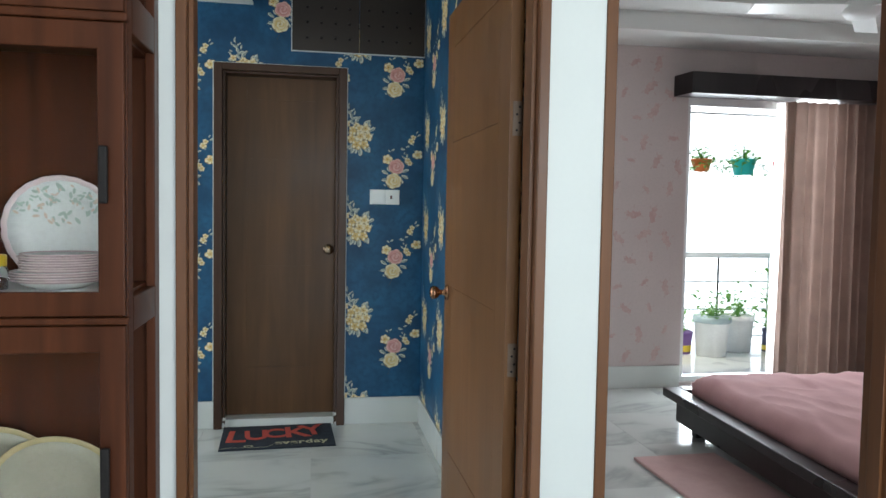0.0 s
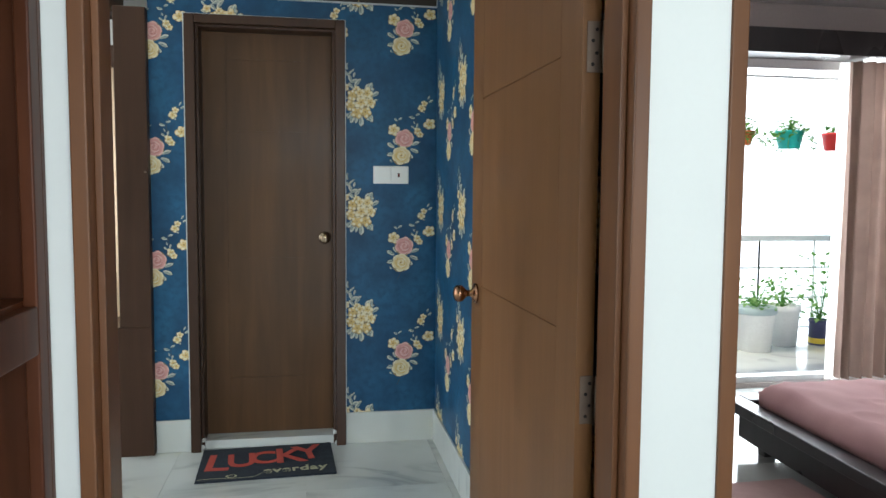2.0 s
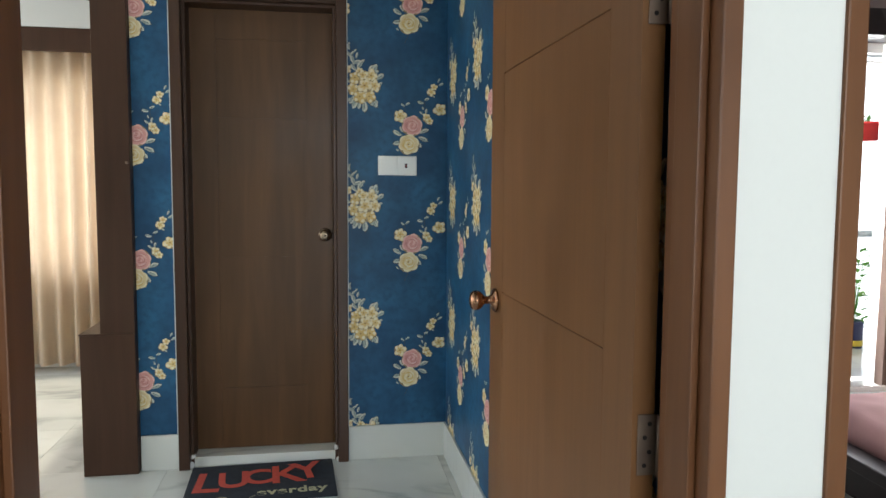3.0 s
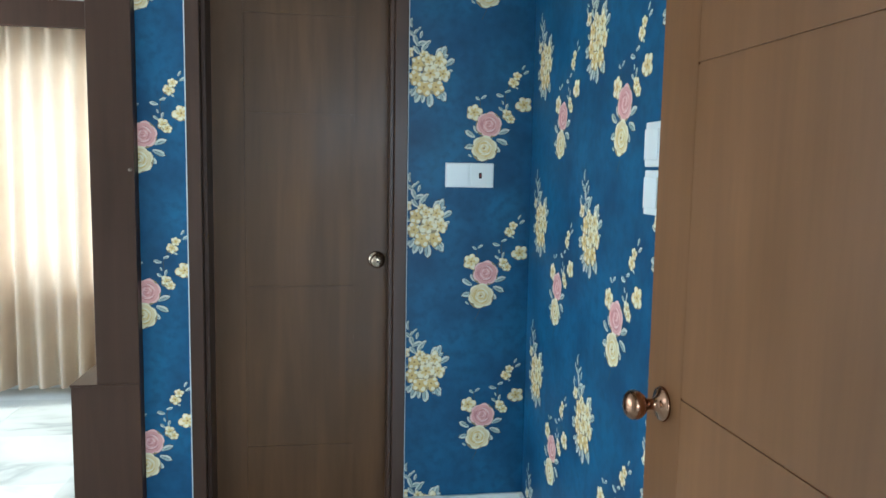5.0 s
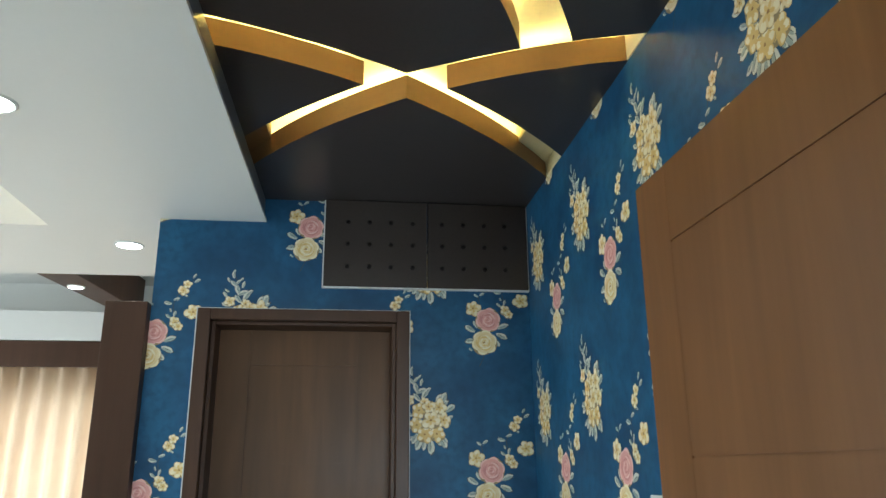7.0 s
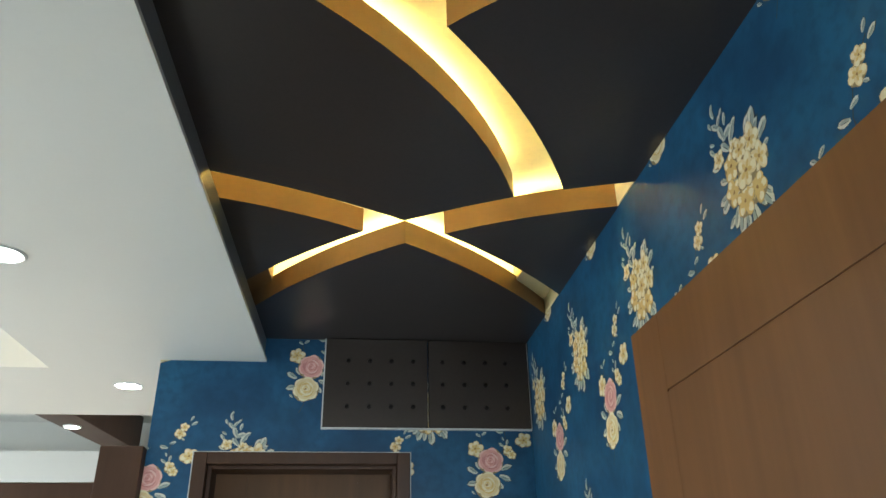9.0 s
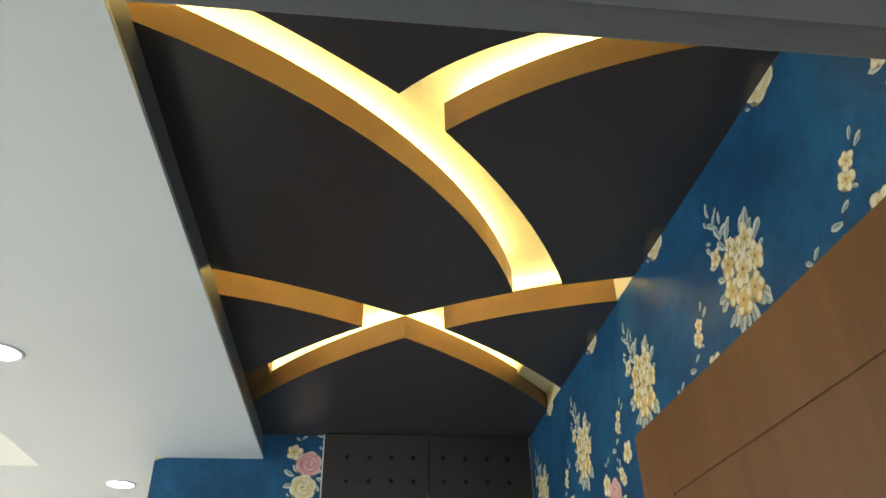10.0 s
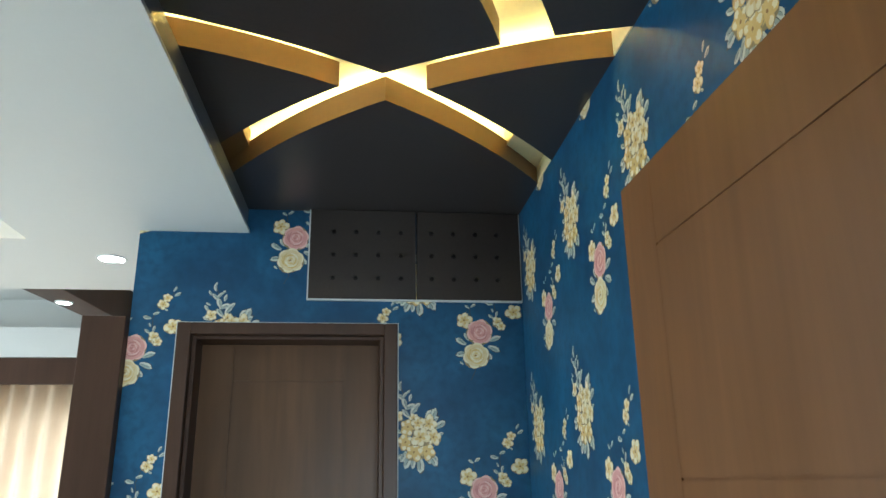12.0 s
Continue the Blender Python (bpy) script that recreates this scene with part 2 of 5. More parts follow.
wall_right = structure("wall_right", boxes((RIGHT, 1.19, FRONT1, 5.2, 0, 2.8)), [BLUE],
    "side wall papered in blue with cream and pink flowers")
structure("wall_bedroom_side", boxes((1.192, 1.20, FRONT1, 5.2, 0, 2.8)), PINKWALL, "bedroom wall with pale pink paper")
structure("wall_bedroom_far", boxes(
    (1.20, 3.06, 5.2, 5.32, 0, 2.8), (4.42, 4.7, 5.2, 5.32, 0, 2.8), (3.06, 4.42, 5.2, 5.32, 2.15, 2.8), (3.06, 4.42, 5.2, 5.32, 0, 0.06)), PINKWALL,
    "bedroom wall with pale pink floral paper and a balcony opening")
structure("wall_bedroom_right", boxes((4.7, 4.8, FRONT1, 5.32, 0, 2.8)), PINKWALL, "bedroom wall with pale pink paper")
structure("wall_living_left", boxes((-3.3, -3.2, -3.3, 2.7, 0, 2.8), (-3.3, -3.2, 6.0, 6.9, 0, 2.8), (-3.3, -3.2, 2.7, 6.0, 0, 0.38), (-3.3, -3.2, 2.7, 6.0, 2.32, 2.8)), WHITE, "white wall with a wide window opening")
# right and back living walls are out of view, beige to dim reflections
structure("wall_living_right_dim", boxes((4.8, 4.9, -3.3, FRONT1, 0, 2.8)), BEIGE, "plain white wall")
structure("wall_living_back", boxes(
    (-3.2, -0.15, -3.3, -3.2, 0, 2.8), (3.15, 4.8, -3.3, -3.2, 0, 2.8), (-0.15, 3.15, -3.3, -3.2, 0, 0.5), (-0.15, 3.15, -3.3, -3.2, 2.5, 2.8)), BEIGE,
    "unseen wall in dim beige, with a wide window opening")
structure("wall_dining_far", boxes(
    (-3.2, -2.5, 6.6, 6.75, 0, 2.8), (-0.5, 0.3, 6.6, 6.75, 0, 2.8), (-2.5, -0.5, 6.6, 6.75, 0, 0.72), (-2.5, -0.5, 6.6, 6.75, 1.95, 2.8)), WHITE,
    "white wall with a curtained window")
structure("wall_dining_side", boxes((0.2, 0.3, 4.69, 6.6, 0, 2.8)), WHITE, "plain white wall")

floor = structure("floor", boxes((-3.3, 4.9, -3.3, 6.75, -0.12, FLOOR - 0.004)), GROUT, "polished white marble tile floor with grey veins", "floor")

structure("ceiling_living", boxes((-3.3, 4.9, -3.3, FRONT1, 2.8, 2.9)), CEIL, "plain white ceiling", "ceiling")
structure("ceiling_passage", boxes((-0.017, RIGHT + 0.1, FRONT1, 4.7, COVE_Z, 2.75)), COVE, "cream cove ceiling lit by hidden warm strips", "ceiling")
bm = prism([(-0.745, FRONT1), (0.005, FRONT1), (0.040, ENDW), (0.040, 4.66), (0.02, 5.38), (-0.745, 5.38)], WHITE_Z + 0.012, BLACK_Z - 0.001)
lip = mesh_of("lip", prism([(-0.745, FRONT1), (0.019, FRONT1), (0.054, ENDW), (0.054, 4.66), (0.02, 5.38), (-0.745, 5.38)], WHITE_Z, WHITE_Z + 0.012), CEIL)
bm.from_mesh(lip)
bpy.data.meshes.remove(lip)
for it in ((-0.745, -0.018, FRONT1, 5.38, BLACK_Z + 0.001, 2.80), (-3.2, -0.745, 4.65, 5.38, WHITE_Z, 2.80),
    (-3.2, -0.745, FRONT1, 2.9, WHITE_Z, 2.80), (-3.2, -2.3, 2.9, 4.65, WHITE_Z, 2.80), (-2.3, -0.745, 2.9, 4.65, 2.62, 2.80)):
    box(bm, *it)
structure("ceiling_dropped", bm, CEIL,
    "white dropped ceiling with a recessed tray", "ceiling")
structure("ceiling_fascia", prism([(0.0052, FRONT1), (0.0105, FRONT1), (0.0455, ENDW), (0.0402, ENDW)], WHITE_Z + 0.0122, BLACK_Z - 0.001), mottled("grey_fascia", (0.20, 0.21, 0.215), (0.17, 0.18, 0.185), 3, 0.3), "dark grey fascia along the black ceiling", "ceiling")
structure("ceiling_dining", boxes((-3.2, 0.3, 5.38, 6.75, 2.67, 2.77)), CEIL, "white ceiling of the dining space", "ceiling")
structure("ceiling_bedroom", boxes((1.19, 4.8, FRONT1, 5.32, 2.85, 2.95), (1.20, 4.7, 4.75, 5.2, 2.49, 2.85), (1.20, 4.7, 4.45, 4.75, 2.61, 2.85)), CEIL,
    "white stepped bedroom ceiling", "ceiling")

# black ceiling boards cut in curves, hung under the cove
L, R = 0.012, RIGHT
E = -0.016                        # the boards run on over the fascia to here
PANELS = [
    [(E, 2.622)] + arc((L, 2.639), (0.432, 2.928), (0.753, 3.420)) + arc((0.753, 3.420), (0.62, 3.488), (0.491, 3.566), 8)[1:] + arc((0.491, 3.566), (0.253, 3.444), (L, 3.357), 10)[1:] + [(E, 3.348)],
    arc((0.514, 2.843), (0.74, 3.135), (0.867, 3.373)) + [(0.95, 3.345), (R, 3.320), (R, 2.57)] + arc((R, 2.57), (0.705, 2.694), (0.514, 2.843))[1:-1],
    [(E, 2.28), (E, 2.486)] + arc((0.215, 2.615), (0.317, 2.68), (0.425, 2.757), 8) + arc((0.425, 2.757), (0.519, 2.67), (0.616, 2.613), 8)[1:] + arc((0.616, 2.613), (0.80, 2.53), (R, 2.46), 8)[1:] + [(R, 2.28)],
    arc((L, 3.480), (0.21, 3.548), (0.384, 3.636), 10) + arc((0.384, 3.636), (0.20, 3.803), (L, 4.020), 10)[1:] + [(E, 4.056), (E, 3.473)],
    arc((0.604, 3.632), (0.80, 3.525), (R, 3.441), 10) + arc((R, 4.030), (0.81, 3.800), (0.604, 3.632), 10)[:-1],
    arc((L, 4.247), (0.265, 3.912), (0.502, 3.695)) + arc((0.502, 3.695), (0.752, 3.899), (R, 4.213))[1:] + [(R, ENDW), (E, ENDW), (E, 4.286)],
]
for outline in PANELS:
    board = tagged(part("ceiling_board", prism(outline, BLACK_Z, BLACK_Z + 0.070, 1, 0), [BLACK, GOLD]),
                   "black lacquered ceiling board with curved gold edges", "ceiling board", "boards of the passage ceiling")
    # the warm strip lies on the board, set back from its edge
    cx, cy = sum(p[0] for p in outline) / len(outline), sum(p[1] for p in outline) / len(outline)
    bm = bmesh.new()
    inner, outer = [], []
    for x, y in outline:
        d = math.hypot(x - cx, y - cy)
        a, b = max(d - 0.05, 0.02) / d, max(d - 0.035, 0.035) / d
        inner.append(bm.verts.new((cx + (x - cx) * a, cy + (y - cy) * a, BLACK_Z + 0.073)))
        outer.append(bm.verts.new((cx + (x - cx) * b, cy + (y - cy) * b, BLACK_Z + 0.073)))
    n = len(outline)
    for i in range(n):
        bm.faces.new((inner[i], outer[i], outer[(i + 1) % n], inner[(i + 1) % n]))
    bmesh.ops.recalc_face_normals(bm, faces=bm.faces[:])
    for f in bm.faces:
        if f.normal.z < 0:
            f.normal_flip()
    tagged(part("led_strip", bm, LED), "warm led strip on top of a ceiling board", "led strip", "hidden ceiling strips")


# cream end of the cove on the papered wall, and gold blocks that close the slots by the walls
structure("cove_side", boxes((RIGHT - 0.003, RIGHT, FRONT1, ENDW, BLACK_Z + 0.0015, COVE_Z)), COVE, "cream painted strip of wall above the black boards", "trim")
# the right block's cream colour stands in for light falling on it
for outline, block_tone in (([(E, 4.01), (0.092, 3.88), (0.098, 4.13), (E, 4.30)], GOLD), ([(0.905, 3.86), (R - 0.003, 4.00), (R - 0.003, 4.23), (0.893, 4.07)], COVE)):
    structure("slot_block", prism(outline, BLACK_Z + 0.055, COVE_Z - 0.002), block_tone, "block closing a ceiling slot by the wall, the right one coloured as if lit", "trim")


# ---- doors and trims of the passage ----
def door_frame(name, x0, x1, top, y0, y1, face_l, face_r, mat, label, stop=0.0, rebate=0.0, head_mat=None):
    """A wooden lining: two jambs and a head, with a stop moulding on the side away from the leaf."""
    ob = thing(name, label, "door frame", ((x0 + x1) / 2, y0, 0))
    off = Matrix.Translation(-ob.location)

    def add(pname, bm, m=mat):
        bmesh.ops.transform(bm, matrix=off, verts=bm.verts[:])
        part(pname, bm, m, ob)
    hm = head_mat or mat
    add("jamb", boxes((x0, x0 + face_l, y0, y1, FLOOR, top), bevel=0.003))
    add("jamb", boxes((x1 - face_r, x1, y0, y1, FLOOR, top), bevel=0.003))
    add("head", boxes((x0 + face_l, x1 - face_r, y0, y1, top - 0.04, top), bevel=0.003), hm)
    if stop:
        add("door_stop", boxes((x0 + face_l, x0 + face_l + stop, y0 + 0.035, y1 - rebate, FLOOR, top - 0.04), bevel=0.002))
        add("door_stop", boxes((x1 - face_r - stop, x1 - face_r, y0 + 0.035, y1 - rebate, FLOOR, top - 0.04), bevel=0.002))
        add("door_stop", boxes((x0 + face_l + stop, x1 - face_r - stop, y0 + 0.035, y1 - rebate, top - 0.052, top - 0.04), bevel=0.002), hm)
    return tagged(ob, kind="structure")


door_frame("door_frame_passage", 0.053, 1.014, 2.167, 2.122, 2.274, 0.026, 0.029, FRAME, "brown stained wooden door frame with rounded edges", 0.012, 0.045, mottled("dark_head_paint", (0.135, 0.136, 0.140), (0.155, 0.155, 0.158), 3, 0.4, 60, 0.06, stretch=(0.3, 3, 3)))
door_frame("door_frame_bedroom", 1.178, 2.168, 2.155, 2.138, 2.274, 0.033, 0.034, FRAME, "brown stained wooden bedroom door frame", 0.012, 0.045)
door_frame("door_frame_end", -0.157, 0.580, 2.10, 4.497, 4.688, 0.046, 0.046, FRAMEDARK, "dark brown wooden frame round a closed door", 0.014, 0.05)


def faced(w, h, t, gx0, gx1, zs, both=True, upright=0.0018):
    """A leaf in the x-z plane, front face at y = 0, with routed lines: verticals at gx0, gx1 and levels zs."""
    g, d = 0.0020, 0.003
    bm = boxes((0, w, d, t - d, 0, h))
    u = upright
    rects = [(0, gx0 - u, 0, h), (gx1 + u, w, 0, h), (gx0 + u, gx1 - u, zs[-1] + g, h), (gx0 + u, gx1 - u, 0, zs[0] - g)]
    rects += [(gx0 + u, gx1 - u, a + g, b - g) for a, b in zip(zs, zs[1:])]
    for x0, x1, z0, z1 in rects:
        box(bm, x0, x1, 0, d, z0, z1)
        if both:
            box(bm, x0, x1, t - d, t, z0, z1)
    return bm


KNOB = [(0.031, 0.0), (0.033, 0.003), (0.030, 0.008), (0.016, 0.012), (0.0105, 0.02), (0.0105, 0.033), (0.018, 0.039), (0.0255, 0.047), (0.028, 0.056), (0.0265, 0.065), (0.020, 0.072), (0.008, 0.0755), (0.001, 0.076)]


def hinge(parent, x, y, z, mat):
    """A butt hinge: knuckle, two plates and screws, about its pin."""
    pin = part("hinge", lathe([(0.006, z - 0.05), (0.006, z + 0.05)], 12, "Z", (x, y, 0)), mat, parent, "tarnished steel hinge", True)
    part("hinge_plate", boxes((x - 0.034, x - 0.002, y + 0.0082, y + 0.0108, z - 0.05, z + 0.05), bevel=0.0008), mat, pin)
    for dz in (-0.034, -0.012, 0.012, 0.034):
        part("screw", lathe([(0.004, 0.0), (0.0035, 0.0012)], 8, "-Y", (x - 0.022 + (0.008 if dz in (-0.012, 0.034) else 0), y + 0.0083, z + dz)), DARK, pin)


# the open door stands square to its frame
open_door = thing("door_1", "open brown veneered door with routed lines, ajar against the papered wall", "door", (0.951, 2.298, 0.012))
open_door.rotation_euler = (0, 0, radians(0.6))
tagged(open_door, kind="structure")
bm = faced(0.960, 2.09, 0.038, 0.125, 0.825, [0.30, 0.98, 1.56, 1.94], upright=0.0003)
bmesh.ops.bisect_plane(bm, geom=bm.verts[:] + bm.edges[:] + bm.faces[:], plane_co=(0, 0, 0.026), plane_no=(0, 0, -1), clear_outer=True)
bmesh.ops.transform(bm, matrix=Matrix.Rotation(radians(90), 4, "Z") @ Matrix.Scale(-1, 4, (0, 1, 0)), verts=bm.verts[:])
bmesh.ops.recalc_face_normals(bm, faces=bm.faces[:])
part("leaf", bm, LEAF, open_door)
knob = part("door_knob", lathe(KNOB, 28, "-X", (0.0, 0.892, 0.950)), BRASS, open_door, "round antique copper door knob", True)
part("latch_plate", boxes((0.006, 0.032, 0.9595, 0.962, 0.905, 0.995), bevel=0.0006), BRASS, open_door)
for z in (0.831, 1.542, 1.95, 0.22):
    hinge(open_door, 0.043, -0.0118, z - 0.012 + 0.03, STEEL)

end_door = thing("door_2", "closed dark brown veneered door with routed lines", "door", (-0.108, 4.640, 0.075))
tagged(end_door, kind="structure")
part("leaf", faced(0.639, 1.984, 0.036, 0.122, 0.506, [0.282, 0.883, 1.501, 1.845], False), DOOR, end_door)
part("door_knob", lathe([(r * 0.95, h * 0.92) for r, h in KNOB], 28, "-Y", (0.591, 0.0, 0.980)), NICKEL, end_door, "round bronze door knob", True)
part("keyhole", lathe([(0.005, 0.0), (0.004, 0.002)], 10, "-Y", (0.591, -0.069, 0.980)), DARK, end_door)
structure("door_sill", boxes((-0.111, 0.534, 4.540, 4.70, FLOOR, 0.073), bevel=0.003), SKIRT, "marble door sill", "door sill")


def plaster_lump(x, y, z, r, seed):
    bm = bmesh.new()
    bmesh.ops.create_icosphere(bm, subdivisions=3, radius=r)
    for v in bm.verts:
        v.co *= 1 + 0.35 * noise.noise(v.co * 90 + Vector((seed, 0, 0)))
        v.co += Vector((x, y, z))
    return structure("plaster_lump", bm, SEAL, "rough white plaster lump at the door frame's foot", "trim")


plaster_lump(-0.104, 4.538, 0.080, 0.012, 1)
plaster_lump(-0.112, 4.520, 0.046, 0.015, 5)
plaster_lump(0.528, 4.540, 0.090, 0.014, 3)
plaster_lump(0.538, 4.515, 0.042, 0.012, 7)
structure("trim", boxes(
    (-0.1645, -0.157, 4.520, ENDW, 0.19, 2.104), (0.580, 0.5845, 4.520, ENDW, 0.19, 2.104), (-0.1645, 0.5845, 4.520, ENDW, 2.100, 2.106),
    (0.2635, 0.268, 4.515, ENDW, 2.187, BLACK_Z), (0.2635, RIGHT - 0.002, 4.515, ENDW, 2.185, 2.1905), (1.0255, RIGHT - 0.001, 4.515, ENDW, 2.19, BLACK_Z)), SEAL, "white sealant line round frame and panel", "trim")
structure("baseboard", boxes(
    (-0.318, -0.159, ENDW - 0.012, ENDW, FLOOR, 0.187), (0.582, RIGHT, ENDW - 0.012, ENDW, FLOOR, 0.187), (RIGHT - 0.012, RIGHT, FRONT1 + 0.01, ENDW - 0.012, FLOOR, 0.187),
    bevel=0.002, seg=1), SKIRT, "pale marble skirting", "baseboard")
structure("baseboard_bedroom", boxes((1.2, 3.055, 5.186, 5.2, FLOOR, 0.19), (1.2, 1.214, FRONT1, 5.186, FLOOR, 0.19), bevel=0.002, seg=1), SKIRT, "pale marble skirting", "baseboard")


# ventilated board over the end door
def vent_panel():
    ob = thing("vent_panel", "dark brown perforated loft panel under the black ceiling", "vent panel", (0.647, 4.505, 2.19))
    for x0, x1, xs in ((0.268, 0.645, (0.352, 0.431, 0.51, 0.59)), (0.648, 1.025, (0.70, 0.78, 0.86, 0.938))):
        bm = boxes((x0, x1, 4.517, ENDW, 2.1905, BLACK_Z - 0.001))
        cells = [x0 + 0.002] + [(a + b) / 2 for a, b in zip(xs, xs[1:])] + [x1 - 0.002]
        zs = (2.263, 2.348, 2.433)
        zc = [2.1925] + [(a + b) / 2 for a, b in zip(zs, zs[1:])] + [BLACK_Z - 0.003]
        for i, cx in enumerate(xs):
            for j, cz in enumerate(zs):
                a0, a1, b0, b1 = cells[i], cells[i + 1], zc[j], zc[j + 1]
                sq = [(a1, cz), (a1, b1), (cx, b1), (a0, b1), (a0, cz), (a0, b0), (cx, b0), (a1, b0)]
                r = 0.0085
                ci = [(cx + r * math.cos(k * math.pi / 4), cz + r * math.sin(k * math.pi / 4)) for k in range(8)]
                o = [bm.verts.new((x, 4.505, z)) for x, z in sq]
                c = [bm.verts.new((x, 4.505, z)) for x, z in ci]
                d = [bm.verts.new((x, 4.5165, z)) for x, z in ci]
                # shallow pockets, sides and back coloured dark for the shade in a hole
                for k in range(8):
                    n = (k + 1) % 8
                    bm.faces.new((o[k], c[k], c[n], o[n]))
                    bm.faces.new((c[k], d[k], d[n], c[n])).material_index = 1
                bm.faces.new(d).material_index = 1
        bmesh.ops.remove_doubles(bm, verts=bm.verts[:], dist=0.0002)
        bmesh.ops.recalc_face_normals(bm, faces=bm.faces[:])
        bmesh.ops.transform(bm, matrix=Matrix.Translation(-ob.location), verts=bm.verts[:])
        part("panel", bm, [VENT, DARK], ob)
    return ob


vent_panel()


def switch_plate(name, label, w, h, modules, m, group=""):
    """A white plate with square modules; front towards -y, centre at the origin."""
    ob = thing(name, label, "switch", group=group)
    part("plate", boxes((-w / 2, w / 2, -0.009, 0, -h / 2, h / 2), bevel=0.003), PLASTIC, ob)
    for i, kind in enumerate(modules):
        cx = -w / 2 + w * (i + 0.5) / len(modules)
        s = min(w / len(modules), h) / 2 - 0.0035
        mod = part("rocker" if kind == "rocker" else "socket_face", boxes((cx - s, cx + s, -0.0125, -0.008, -s, s), bevel=0.0015), PLASTIC, ob)
        if kind == "socket":
            part("socket_hole", boxes((cx - 0.011, cx - 0.0005, -0.0132, -0.012, -0.011, 0.009), bevel=0.001), DARK, mod)
            part("indicator", boxes((cx - 0.008, cx - 0.003, -0.0138, -0.013, -0.006, 0.004)), mottled("red_lens", (0.25, 0.02, 0.02), (0.2, 0.015, 0.015)), mod)
    ob.matrix_basis = m
    return ob


switch_plate("wall_switch", "white plastic double switch and socket plate on papered wall", 0.174, 0.087, ("rocker", "socket"), pose(0.804, ENDW, 1.370))
first = switch_plate("switch_box", "white plastic switch box on papered side wall", 0.150, 0.098, ("rocker", "rocker"), pose(RIGHT, 3.438, 1.450, 0, 0, -90), "stacked switch boxes")
copy_thing(first, pose(RIGHT, 3.433, 1.345, 0, 0, -90))


# ---- wallpaper print ----
def ink(name, c1, c2):
    return mottled(name, c1, c2, 45, 0.5, 240, 0.03, speck=0.3)


PRINT = [ink("print_cream", (0.80, 0.69, 0.42), (0.72, 0.58, 0.30)), ink("print_yellow", (0.74, 0.55, 0.21), (0.64, 0.44, 0.14)),
         ink("print_pink", (0.76, 0.40, 0.36), (0.68, 0.32, 0.30)), ink("print_deep_pink", (0.62, 0.27, 0.26), (0.56, 0.22, 0.22)),
         ink("print_leaf", (0.66, 0.67, 0.58), (0.54, 0.57, 0.50)), ink("print_shade", (0.050, 0.060, 0.065), (0.035, 0.045, 0.055)),
         ink("print_ochre", (0.36, 0.19, 0.05), (0.29, 0.14, 0.04)), ink("print_pale", (0.86, 0.80, 0.60), (0.80, 0.72, 0.48)),
         ink("print_blush", (0.83, 0.56, 0.51), (0.78, 0.49, 0.45)), ink("print_grey_leaf", (0.36, 0.42, 0.38), (0.27, 0.34, 0.33)),
         ink("print_under", (0.33, 0.24, 0.11), (0.26, 0.20, 0.11))]
CREAM, YELLOW, PINK, DEEP, LEAFC, SHADE, OCHRE, PALE_INK, BLUSH, GREYLEAF, UNDER = range(11)


